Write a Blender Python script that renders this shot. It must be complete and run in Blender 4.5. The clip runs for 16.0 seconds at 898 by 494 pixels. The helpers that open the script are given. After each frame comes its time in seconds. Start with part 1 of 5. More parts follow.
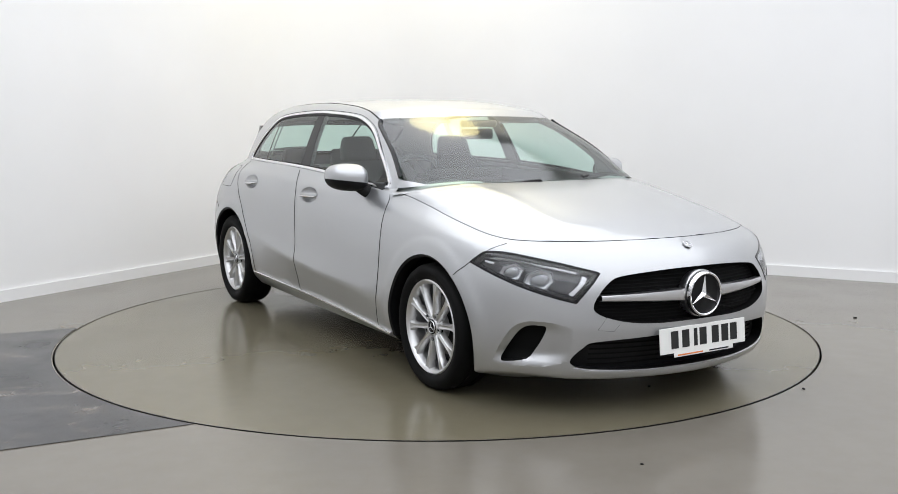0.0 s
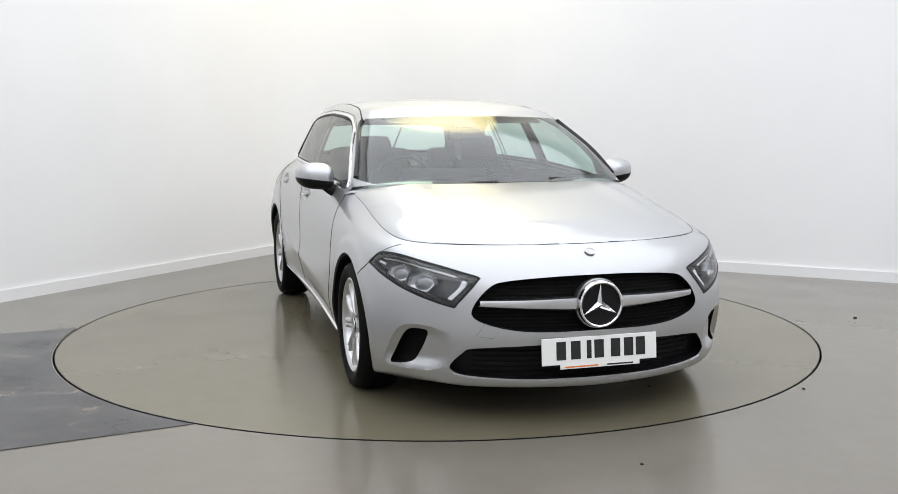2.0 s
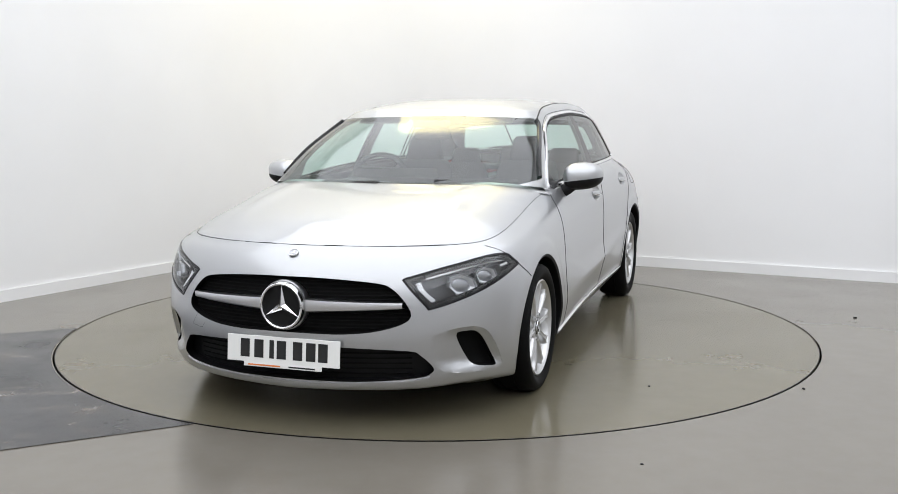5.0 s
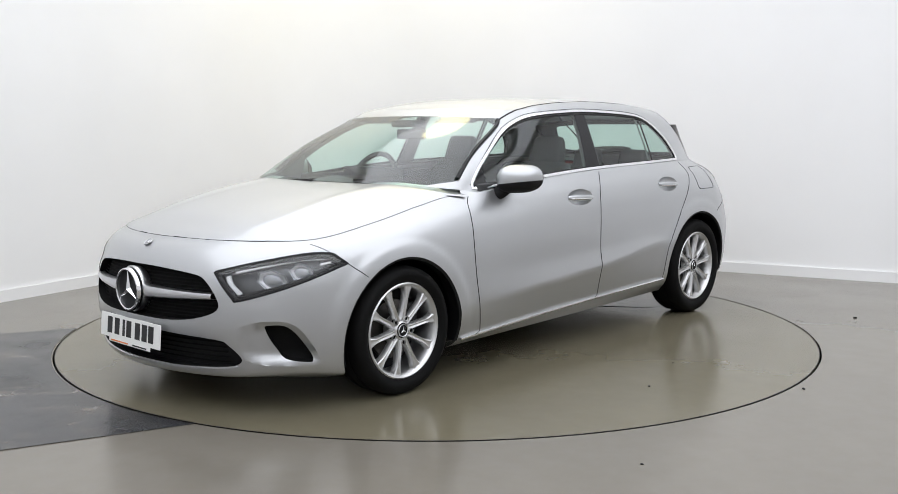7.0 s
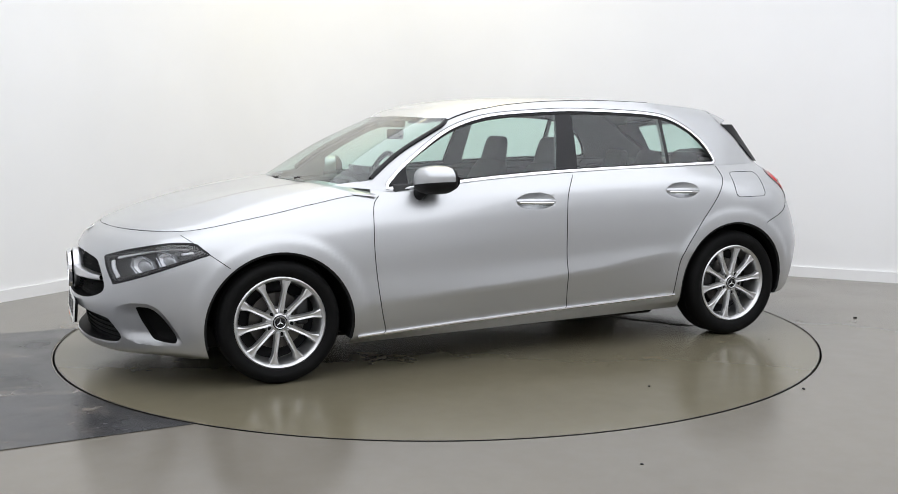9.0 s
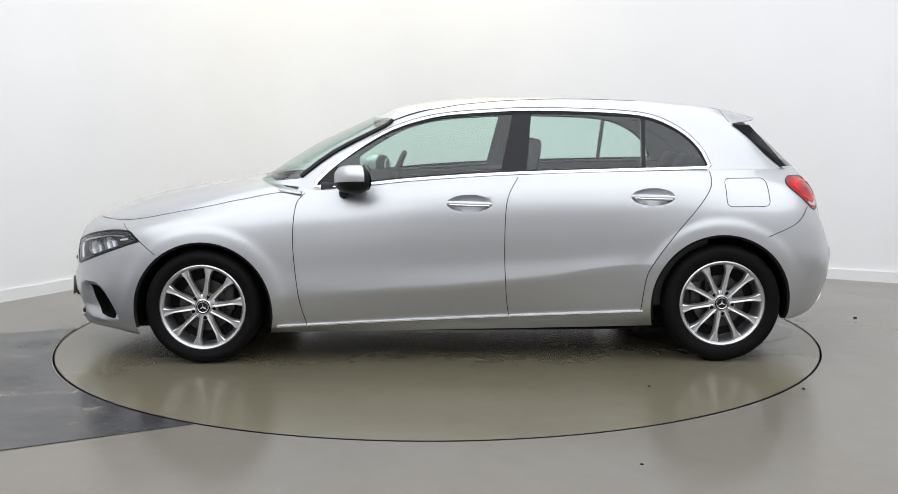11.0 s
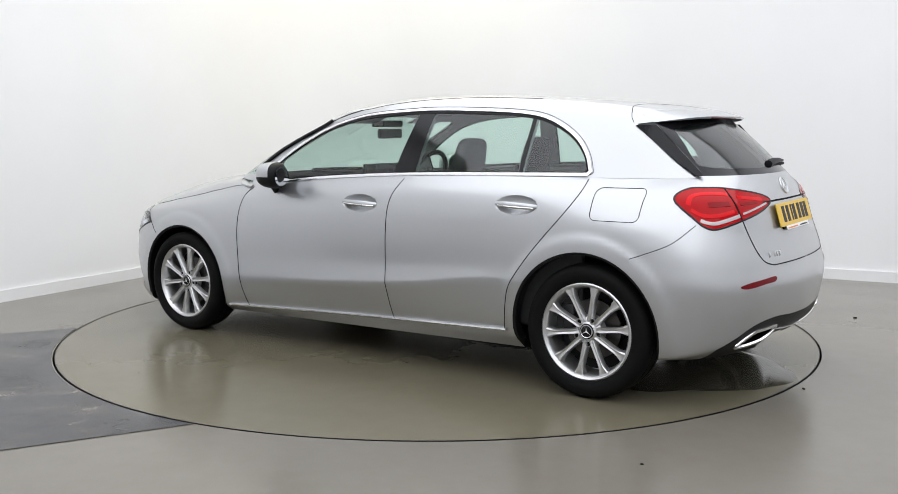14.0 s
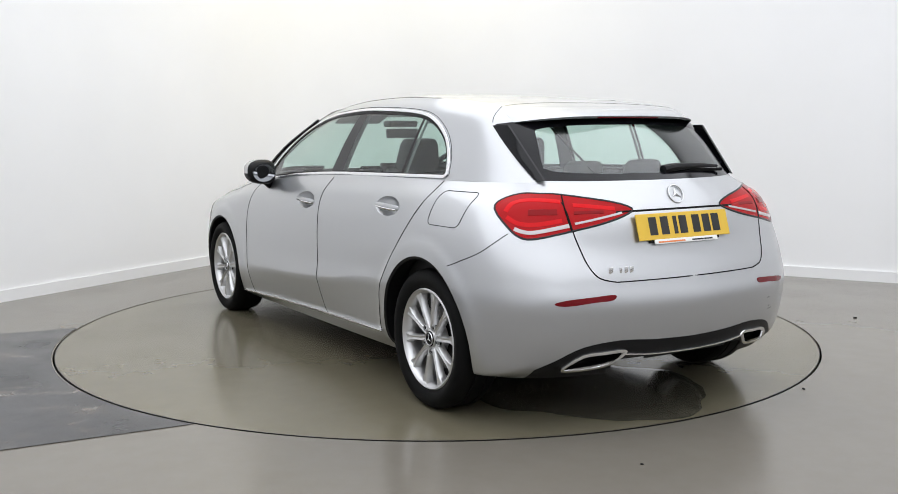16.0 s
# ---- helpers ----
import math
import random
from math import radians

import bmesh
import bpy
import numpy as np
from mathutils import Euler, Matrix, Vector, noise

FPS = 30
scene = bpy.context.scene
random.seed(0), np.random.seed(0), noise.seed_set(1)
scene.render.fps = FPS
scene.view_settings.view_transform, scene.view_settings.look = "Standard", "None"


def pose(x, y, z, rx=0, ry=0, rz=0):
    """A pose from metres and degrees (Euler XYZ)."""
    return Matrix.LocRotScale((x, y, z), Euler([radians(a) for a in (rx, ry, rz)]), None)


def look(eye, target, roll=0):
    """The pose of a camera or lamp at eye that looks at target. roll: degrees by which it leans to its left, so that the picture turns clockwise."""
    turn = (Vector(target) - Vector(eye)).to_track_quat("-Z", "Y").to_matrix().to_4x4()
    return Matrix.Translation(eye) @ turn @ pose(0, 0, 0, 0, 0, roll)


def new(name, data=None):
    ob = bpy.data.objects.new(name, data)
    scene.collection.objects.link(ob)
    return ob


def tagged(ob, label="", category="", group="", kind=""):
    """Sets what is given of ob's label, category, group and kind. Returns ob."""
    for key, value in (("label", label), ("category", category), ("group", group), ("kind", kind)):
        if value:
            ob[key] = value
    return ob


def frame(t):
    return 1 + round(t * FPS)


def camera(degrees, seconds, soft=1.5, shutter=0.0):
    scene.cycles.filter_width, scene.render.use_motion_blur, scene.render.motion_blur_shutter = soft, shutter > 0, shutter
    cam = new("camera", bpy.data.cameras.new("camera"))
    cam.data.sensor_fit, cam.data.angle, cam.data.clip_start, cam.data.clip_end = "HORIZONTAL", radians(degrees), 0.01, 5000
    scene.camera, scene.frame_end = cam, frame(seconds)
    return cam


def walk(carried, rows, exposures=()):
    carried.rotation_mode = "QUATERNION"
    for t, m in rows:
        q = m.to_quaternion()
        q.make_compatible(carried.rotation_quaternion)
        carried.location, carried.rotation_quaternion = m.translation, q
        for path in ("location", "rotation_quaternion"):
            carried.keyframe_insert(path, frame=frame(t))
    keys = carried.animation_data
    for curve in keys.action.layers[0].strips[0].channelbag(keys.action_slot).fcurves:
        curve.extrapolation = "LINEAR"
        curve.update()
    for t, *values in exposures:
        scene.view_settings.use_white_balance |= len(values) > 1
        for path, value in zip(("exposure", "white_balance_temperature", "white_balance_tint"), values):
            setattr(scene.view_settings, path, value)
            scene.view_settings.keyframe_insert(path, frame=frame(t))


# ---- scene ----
# camera: fixed on a stand, looking slightly down at the turntable
cam = camera(49.52, 16.0, soft=0.8)
EYE = Vector((0.0, -5.9785, 1.2503))
PITCH, HEADING = radians(-7.1753), radians(0.6334)
AHEAD = Vector((math.sin(HEADING) * math.cos(PITCH), math.cos(HEADING) * math.cos(PITCH), math.sin(PITCH)))
walk(cam, [(0.0, look(EYE, EYE + AHEAD * 5, -0.1413)), (16.0, look(EYE, EYE + AHEAD * 5, -0.1413))])

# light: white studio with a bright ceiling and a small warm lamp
world = bpy.data.worlds.new("studio")
world.use_nodes = True
world.node_tree.nodes["Background"].inputs["Color"].default_value = (0.9, 0.95, 1.0, 1)
world.node_tree.nodes["Background"].inputs["Strength"].default_value = 0.3
scene.world = world
scene.view_settings.exposure = 0.12


def area_lamp(name, at, target, size_x, size_y, watts, colour, turn=0):
    data = bpy.data.lights.new(name, "AREA")
    data.shape, data.size, data.size_y = "ELLIPSE" if "warm" in name else "RECTANGLE", size_x, size_y
    data.energy, data.color = watts, colour
    ob = new(name, data)
    ob.matrix_world = look(at, target, turn)
    return ob


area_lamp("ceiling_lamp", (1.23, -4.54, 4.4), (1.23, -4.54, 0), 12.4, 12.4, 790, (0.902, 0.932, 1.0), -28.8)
area_lamp("warm_ceiling_lamp", (0.05, 2.75, 4.25), (0.05, 2.75, 0), 2.0, 1.3, 24, (1.0, 0.86, 0.40))


# ---- materials ----
def material(name, colour, rough=0.5, metal=0.0, coat=0.0, spec=0.5):
    m = bpy.data.materials.new(name)
    m.use_nodes = True
    b = m.node_tree.nodes["Principled BSDF"]
    b.inputs["Base Color"].default_value = (*colour, 1)
    b.inputs["Roughness"].default_value = rough
    b.inputs["Metallic"].default_value = metal
    b.inputs["Coat Weight"].default_value = coat
    b.inputs["Coat Roughness"].default_value = 0.04
    b.inputs["Specular IOR Level"].default_value = spec
    return m


def noise_node(m, scale, detail=4.0, rough=0.55, stretch=None):
    nt = m.node_tree
    co = nt.nodes.new("ShaderNodeTexCoord")
    tex = nt.nodes.new("ShaderNodeTexNoise")
    tex.inputs["Scale"].default_value, tex.inputs["Detail"].default_value = scale, detail
    tex.inputs["Roughness"].default_value = rough
    if stretch:
        mp = nt.nodes.new("ShaderNodeMapping")
        mp.inputs["Scale"].default_value = stretch
        nt.links.new(co.outputs["Object"], mp.inputs["Vector"])
        nt.links.new(mp.outputs["Vector"], tex.inputs["Vector"])
    else:
        nt.links.new(co.outputs["Object"], tex.inputs["Vector"])
    return tex.outputs["Fac"]


def ramp(m, fac, lo, hi, c0, c1):
    nt = m.node_tree
    r = nt.nodes.new("ShaderNodeValToRGB")
    r.color_ramp.elements[0].position, r.color_ramp.elements[1].position = lo, hi
    r.color_ramp.elements[0].color, r.color_ramp.elements[1].color = (*c0, 1), (*c1, 1)
    nt.links.new(fac, r.inputs["Fac"])
    return r.outputs["Color"]


def mix_colour(m, fac, a, b, how="MIX"):
    nt = m.node_tree
    x = nt.nodes.new("ShaderNodeMix")
    x.data_type, x.blend_type = "RGBA", how
    for sock, v in ((x.inputs[0], fac), (x.inputs[6], a), (x.inputs[7], b)):
        if isinstance(v, (int, float)):
            sock.default_value = v
        elif isinstance(v, tuple):
            sock.default_value = (*v, 1)
        else:
            nt.links.new(v, sock)
    return x.outputs[2]


def plug(m, out, socket):
    m.node_tree.links.new(out, m.node_tree.nodes["Principled BSDF"].inputs[socket])


def bump(m, fac, strength, distance=0.01):
    nt = m.node_tree
    b = nt.nodes.new("ShaderNodeBump")
    b.inputs["Strength"].default_value, b.inputs["Distance"].default_value = strength, distance
    nt.links.new(fac, b.inputs["Height"])
    plug(m, b.outputs["Normal"], "Normal")


def glass(name, tint, rough=0.0, base=0.08):
    """Thin sheet: tinted see-through with Fresnel gloss."""
    m = bpy.data.materials.new(name)
    m.use_nodes = True
    nt = m.node_tree
    nt.nodes.remove(nt.nodes["Principled BSDF"])
    tr, gl = nt.nodes.new("ShaderNodeBsdfTransparent"), nt.nodes.new("ShaderNodeBsdfGlossy")
    lw, pw, ma = nt.nodes.new("ShaderNodeLayerWeight"), nt.nodes.new("ShaderNodeMath"), nt.nodes.new("ShaderNodeMath")
    mx = nt.nodes.new("ShaderNodeMixShader")
    tr.inputs["Color"].default_value = (*tint, 1)
    gl.inputs["Roughness"].default_value = rough
    pw.operation, ma.operation = "POWER", "MULTIPLY_ADD"
    pw.inputs[1].default_value = 4.5
    ma.inputs[1].default_value, ma.inputs[2].default_value = 1 - base, base
    lw.inputs["Blend"].default_value = 0.5
    nt.links.new(lw.outputs["Facing"], pw.inputs[0])
    nt.links.new(pw.outputs[0], ma.inputs[0])
    nt.links.new(ma.outputs[0], mx.inputs[0])
    nt.links.new(tr.outputs[0], mx.inputs[1])
    nt.links.new(gl.outputs[0], mx.inputs[2])
    nt.links.new(mx.outputs[0], nt.nodes["Material Output"].inputs["Surface"])
    return m


M_WALL = material("white_wall_paint", (0.86, 0.86, 0.86), 0.6)
plug(M_WALL, ramp(M_WALL, noise_node(M_WALL, 0.7), 0.3, 0.7, (0.84, 0.84, 0.84), (0.88, 0.88, 0.88)), "Base Color")
bump(M_WALL, noise_node(M_WALL, 90), 0.05, 0.002)
# duller than the studio wall, to dim what the car's flanks reflect
M_DIMWALL = material("off_white_wall_paint", (0.72, 0.72, 0.72), 0.7)
bump(M_DIMWALL, noise_node(M_DIMWALL, 90), 0.05, 0.002)
M_SKIRT = material("white_gloss_trim", (0.85, 0.85, 0.85), 0.3)
M_CEIL = material("white_ceiling", (0.85, 0.85, 0.85), 0.7)


def floor_paint(name, base):
    m = material(name, base, 0.2)
    big = ramp(m, noise_node(m, 0.55, 4), 0.3, 0.72, tuple(c * 0.93 for c in base), tuple(c * 1.06 for c in base))
    fine = ramp(m, noise_node(m, 9, 6, 0.6), 0.3, 0.7, (0.95, 0.945, 0.93), (1, 1, 1))
    plug(m, mix_colour(m, 1.0, big, fine, "MULTIPLY"), "Base Color")
    plug(m, ramp(m, noise_node(m, 1.6, 3), 0.3, 0.75, (0.17, 0.17, 0.17), (0.25, 0.25, 0.25)), "Roughness")
    bump(m, noise_node(m, 4, 2), 0.012, 0.01)
    return m


M_FLOOR = floor_paint("grey_floor_paint", (0.176, 0.161, 0.136))
M_DISC = floor_paint("grey_turntable_paint", (0.152, 0.136, 0.094))
M_PATCH = material("worn_black_steel_plate", (0.05, 0.05, 0.052), 0.35, spec=0.4)
plate_wear = mix_colour(M_PATCH, 1.0, ramp(M_PATCH, noise_node(M_PATCH, 2.2, 9, 0.68, (1.0, 2.0, 1)), 0.53, 0.66, (0, 0, 0), (0.75, 0.75, 0.75)),
                        ramp(M_PATCH, noise_node(M_PATCH, 16, 5, 0.7), 0.35, 0.6, (0.25, 0.25, 0.25), (1, 1, 1)), "MULTIPLY")
plug(M_PATCH, mix_colour(M_PATCH, plate_wear, ramp(M_PATCH, noise_node(M_PATCH, 1.1, 6), 0.35, 0.7, (0.022, 0.022, 0.025), (0.058, 0.058, 0.060)), (0.20, 0.17, 0.14)), "Base Color")
plug(M_PATCH, ramp(M_PATCH, noise_node(M_PATCH, 2.5, 5), 0.3, 0.7, (0.12, 0.12, 0.12), (0.34, 0.34, 0.34)), "Roughness")
bump(M_PATCH, noise_node(M_PATCH, 9, 6, 0.7), 0.06, 0.004)
M_GAP = material("black_gap", (0.005, 0.005, 0.005), 0.7, spec=0.1)

M_PAINT = material("silver_metallic_paint", (0.5, 0.505, 0.515), 0.35, 0.88, 0.7)
plug(M_PAINT, ramp(M_PAINT, noise_node(M_PAINT, 900, 2), 0.3, 0.7, (0.455, 0.463, 0.474), (0.545, 0.553, 0.564)), "Base Color")
M_BLACK = material("gloss_black_trim", (0.006, 0.006, 0.0075), 0.12, spec=0.3)
M_PLASTIC = material("black_textured_plastic", (0.007, 0.007, 0.0075), 0.5, spec=0.2)
bump(M_PLASTIC, noise_node(M_PLASTIC, 400, 2), 0.2, 0.001)
M_CHROME = material("satin_chrome", (0.82, 0.82, 0.83), 0.12, 1.0)
M_SATIN = material("satin_silver_trim", (0.66, 0.66, 0.67), 0.28, 1.0)
M_RUBBER = material("tyre_rubber", (0.006, 0.006, 0.006), 0.6, spec=0.08)
bump(M_RUBBER, noise_node(M_RUBBER, 120, 3), 0.15, 0.002)
M_ALLOY = material("silver_alloy", (0.60, 0.60, 0.60), 0.34, 0.9, 0.3)
M_DARKMETAL = material("dark_cast_metal", (0.06, 0.06, 0.06), 0.5, 0.7)
M_DISCSTEEL = material("brake_disc_steel", (0.10, 0.095, 0.09), 0.4, 1.0)
M_CABIN = material("black_cabin_trim", (0.03, 0.031, 0.032), 0.6)
M_SEAT = material("black_seat_cloth", (0.034, 0.035, 0.037), 0.85)
bump(M_SEAT, noise_node(M_SEAT, 300, 2), 0.3, 0.002)
M_LINING = material("grey_roof_lining", (0.22, 0.22, 0.22), 0.9)
M_GLASS = glass("tinted_glass", (0.74, 0.88, 0.83), 0.0, 0.075)
M_SCREEN = glass("windscreen_glass", (0.74, 0.88, 0.83), 0.09, 0.13)
M_CLEAR = glass("clear_lamp_lens", (0.92, 0.93, 0.94), 0.0, 0.07)
M_REDLENS = material("red_lamp_lens", (0.36, 0.002, 0.004), 0.12, 0, 0.0, 0.15)
M_BRIGHTRED = material("bright_red_lens", (0.62, 0.004, 0.007), 0.12, 0, 0.0, 0.15)
M_MIDRED = material("mid_red_lens", (0.22, 0.002, 0.004), 0.12, spec=0.15)
M_DARKRED = material("dark_red_lens", (0.14, 0.003, 0.006), 0.1, 0, 0.0, 0.2)
M_WHITELENS = material("clear_ribbed_lens", (0.52, 0.46, 0.46), 0.2, 0.2, 0.2)
M_PLATE_W = material("white_reflective_plate", (0.82, 0.82, 0.79), 0.35)
M_PLATE_Y = material("yellow_reflective_plate", (0.72, 0.46, 0.04), 0.35)
M_INK = material("black_ink", (0.01, 0.01, 0.01), 0.5)
M_ORANGE = material("orange_ink", (0.75, 0.22, 0.05), 0.5)
M_LAMPGREY = material("grey_lamp_reflector", (0.12, 0.12, 0.125), 0.25, 0.5)
M_WINDOWTRIM = material("bright_window_trim", (0.86, 0.86, 0.87), 0.24, 1.0)
M_LAMPMID = material("grey_lamp_lens", (0.52, 0.53, 0.55), 0.2, 0.7)
M_LAMPBRIGHT = material("bright_lamp_guide", (0.85, 0.85, 0.86), 0.2, 0.3)
M_MIRROR = material("mirror_glass", (0.35, 0.36, 0.37), 0.04, 1.0)


# ---- mesh helpers ----
def mesh_of(name, bm, mat, smooth=True):
    me = bpy.data.meshes.new(name)
    bm.to_mesh(me)
    bm.free()
    me.materials.append(mat)
    if smooth:
        me.polygons.foreach_set("use_smooth", [True] * len(me.polygons))
        me.set_sharp_from_angle(angle=radians(38))
    return me


def part(name, bm, mat, parent, label="", smooth=True):
    ob = new(name, mesh_of(name, bm, mat, smooth))
    ob.parent = parent
    return tagged(ob, label)


def thing(name, bm, mat, label, category, group="", kind="", smooth=True):
    return tagged(new(name, mesh_of(name, bm, mat, smooth)), label, category, group, kind)


def grid_bm(rows, bm=None, close_u=False, flip=False):
    """Quads over rows of equally many points."""
    bm = bm or bmesh.new()
    vs = [[bm.verts.new(p) for p in r] for r in rows]
    n = len(vs[0])
    for a, b in zip(vs, vs[1:]):
        for i in range(n if close_u else n - 1):
            j = (i + 1) % n
            f = (a[i], a[j], b[j], b[i])
            bm.faces.new(f[::-1] if flip else f)
    return bm


def box_bm(cx, cy, cz, sx, sy, sz, bevel=0.0, bm=None, m=None):
    bm = bm or bmesh.new()
    made = bmesh.ops.create_cube(bm, size=1.0)["verts"]
    bmesh.ops.scale(bm, vec=(sx, sy, sz), verts=made)
    if bevel:
        ed = list({e for v in made for e in v.link_edges})
        out = bmesh.ops.bevel(bm, geom=ed, offset=bevel, segments=3, profile=0.5, affect="EDGES")
        made = list({v for f in out["faces"] for v in f.verts} | {v for v in made if v.is_valid})
    if m:
        bmesh.ops.transform(bm, matrix=m, verts=made)
    bmesh.ops.translate(bm, vec=(cx, cy, cz), verts=made)
    return bm


def lathe_bm(profile, n, axis="y", bm=None):
    """Spin (radius, along) pairs about an axis."""
    rows = []
    for k in range(n):
        a = 2 * math.pi * k / n
        c, s = math.cos(a), math.sin(a)
        rows.append([{"y": (r * c, h, r * s), "z": (r * c, r * s, h), "x": (h, r * c, r * s)}[axis] for r, h in profile])
    rows.append(rows[0])
    bm = grid_bm(rows, bm)
    bmesh.ops.remove_doubles(bm, verts=bm.verts, dist=1e-6)
    bmesh.ops.recalc_face_normals(bm, faces=bm.faces)
    return bm


def tube_bm(path, radius, n=8, bm=None, flat=1.0, closed=False):
    """A round or flattened bar along a path."""
    pts = [Vector(p) for p in path]
    rows = []
    for i, p in enumerate(pts):
        if closed:
            d = pts[(i + 1) % len(pts)] - pts[i - 1]
        else:
            d = pts[min(i + 1, len(pts) - 1)] - pts[max(i - 1, 0)]
        d.normalize()
        a = d.orthogonal() if abs(d.z) > 0.95 else d.cross(Vector((0, 0, 1))).normalized()
        a.normalize()
        b = a.cross(d)
        r = radius[i] if isinstance(radius, (list, tuple)) else radius
        rows.append([p + a * (r * flat * math.cos(2 * math.pi * k / n)) + b * (r * math.sin(2 * math.pi * k / n)) for k in range(n)])
    if closed:
        rows.append(rows[0])
    bm = grid_bm(rows, bm, close_u=True)
    if not closed:
        bmesh.ops.holes_fill(bm, edges=[e for e in bm.edges if e.is_boundary])
    else:
        bmesh.ops.remove_doubles(bm, verts=bm.verts, dist=1e-6)
    bmesh.ops.recalc_face_normals(bm, faces=bm.faces)
    return bm


def plate_bm(outline, thick, bm=None):
    """A flat slab from an outline in x, y, upwards by thick."""
    bm = bm or bmesh.new()
    lo = [bm.verts.new((x, y, 0)) for x, y in outline]
    hi = [bm.verts.new((x, y, thick)) for x, y in outline]
    n = len(lo)
    bm.faces.new(hi)
    bm.faces.new(lo[::-1])
    for i in range(n):
        j = (i + 1) % n
        bm.faces.new((lo[i], lo[j], hi[j], hi[i]))
    bmesh.ops.recalc_face_normals(bm, faces=bm.faces)
    return bm


# ---- the room ----
CORNER = Vector((-1.193, 4.211))
E1, E2 = Vector((0.503, 0.864)), Vector((0.876, -0.482))
TALL, SIDE, FILLET = 4.5, 13.0, 1.0


def wall_path(inset):
    """Plan of both visible walls with the rounded corner between them, moved into the room by inset."""
    e1, e2 = E1.normalized(), E2.normalized()
    c = CORNER + (e2 - e1) * inset
    r = FILLET - inset
    pts = [c - e1 * (SIDE - inset)]
    o = c - e1 * r + e2 * r
    for k in range(17):
        a = k / 16 * math.pi / 2
        pts.append(o - e2 * (r * math.cos(a)) + e1 * (r * math.sin(a)))
    pts.append(c + e2 * (SIDE - inset))
    return pts


def strip_wall(name, inner, outer, z0, z1, mat, label, category):
    ring = [(inner, z0), (inner, z1), (outer, z1), (outer, z0), (inner, z0)]
    rows = [[(p.x, p.y, z) for p in wall_path(i)] for i, z in ring]
    bm = grid_bm(rows)
    bmesh.ops.remove_doubles(bm, verts=bm.verts, dist=1e-5)
    bmesh.ops.recalc_face_normals(bm, faces=bm.faces)
    return thing(name, bm, mat, label, category, kind="structure")


strip_wall("wall_studio", 0.0, -0.15, 0.0, TALL, M_WALL, "smooth white studio wall with a rounded corner", "wall")
strip_wall("baseboard", 0.018, 0.002, 0.0, 0.085, M_SKIRT, "white painted skirting board along the studio wall", "baseboard")


def room_point(a, b):
    p = CORNER - E1.normalized() * a + E2.normalized() * b
    return p.x, p.y


TURN = Matrix.Rotation(math.atan2(E2.y, E2.x), 4, "Z")
# unseen walls added to close the room and shape the car's reflections
for name, a, b, sx, sy in (("wall_back", SIDE + 0.07, SIDE / 2, SIDE + 0.3, 0.15), ("wall_side", SIDE / 2, SIDE + 0.07, 0.15, SIDE)):
    x, y = room_point(a, b)
    thing(name, box_bm(x, y, TALL / 2, sx, sy, TALL, m=TURN), M_DIMWALL, "plain off-white wall added unseen behind the camera", "wall", kind="structure", smooth=False)
x, y = room_point(SIDE / 2, SIDE / 2)
thing("ceiling", box_bm(x, y, TALL + 0.1, SIDE + 0.6, SIDE + 0.6, 0.2, m=TURN), M_CEIL, "plain white studio ceiling", "ceiling", kind="structure", smooth=False)

# floor with a round pit for the turntable and a strip of bare steel plate
RADIUS = 2.235


def annulus(r0, r1, z, n=180):
    return [[(r * math.cos(2 * math.pi * k / n), r * math.sin(2 * math.pi * k / n), zz) for k in range(n)] for r, zz in ((r0, -0.12), (r0, z), (r1, z))]


bm = grid_bm(annulus(RADIUS + 0.005, 14.0, 0.0), close_u=True)
bmesh.ops.recalc_face_normals(bm, faces=bm.faces)
thing("floor", bm, M_FLOOR, "glossy grey painted concrete floor with faint stains", "floor", kind="structure")
thing("turntable_pit", lathe_bm([(0.0, -0.12), (RADIUS + 0.05, -0.12)], 64, "z"), M_GAP, "black gap below the turntable edge", "pit", kind="structure")
bm = lathe_bm([(0.0, 0.0), (0.6, 0.0), (1.4, 0.0), (RADIUS - 0.009, 0.0), (RADIUS - 0.006, -0.003), (RADIUS - 0.006, -0.1)], 180, "z")
turntable = thing("turntable", bm, M_DISC, "round glossy grey turntable flush with the floor", "turntable")

bm = lathe_bm([(RADIUS - 0.0090, -0.02), (RADIUS - 0.0090, 0.0014), (RADIUS - 0.0055, 0.0014), (RADIUS - 0.0055, -0.02)], 180, "z")
part("edge_ring", bm, M_DISCSTEEL, turntable, "thin steel edge ring")

# steel plate strip that ends at the turntable
rows = []
for k in range(25):
    f = k / 24
    far = Vector((-2.241, -0.025)).lerp(Vector((-1.036, -1.996)), f)
    ang = math.atan2(far.y, far.x)
    edge = Vector((math.cos(ang), math.sin(ang))) * (RADIUS + 0.012)
    out = Vector((-0.9325, -0.361)).lerp(Vector((-0.9001, -0.4363)), f).normalized()
    rows.append([(edge.x + out.x * d, edge.y + out.y * d, z) for d, z in ((0, 0.0005), (0, 0.003), (0.6, 0.003), (1.5, 0.003), (3.0, 0.003), (3.0, 0.0005))])
bm = grid_bm(rows)
bmesh.ops.recalc_face_normals(bm, faces=bm.faces)
thing("floor_plate", bm, M_PATCH, "dark worn steel floor plate beside the turntable", "floor plate", kind="structure")

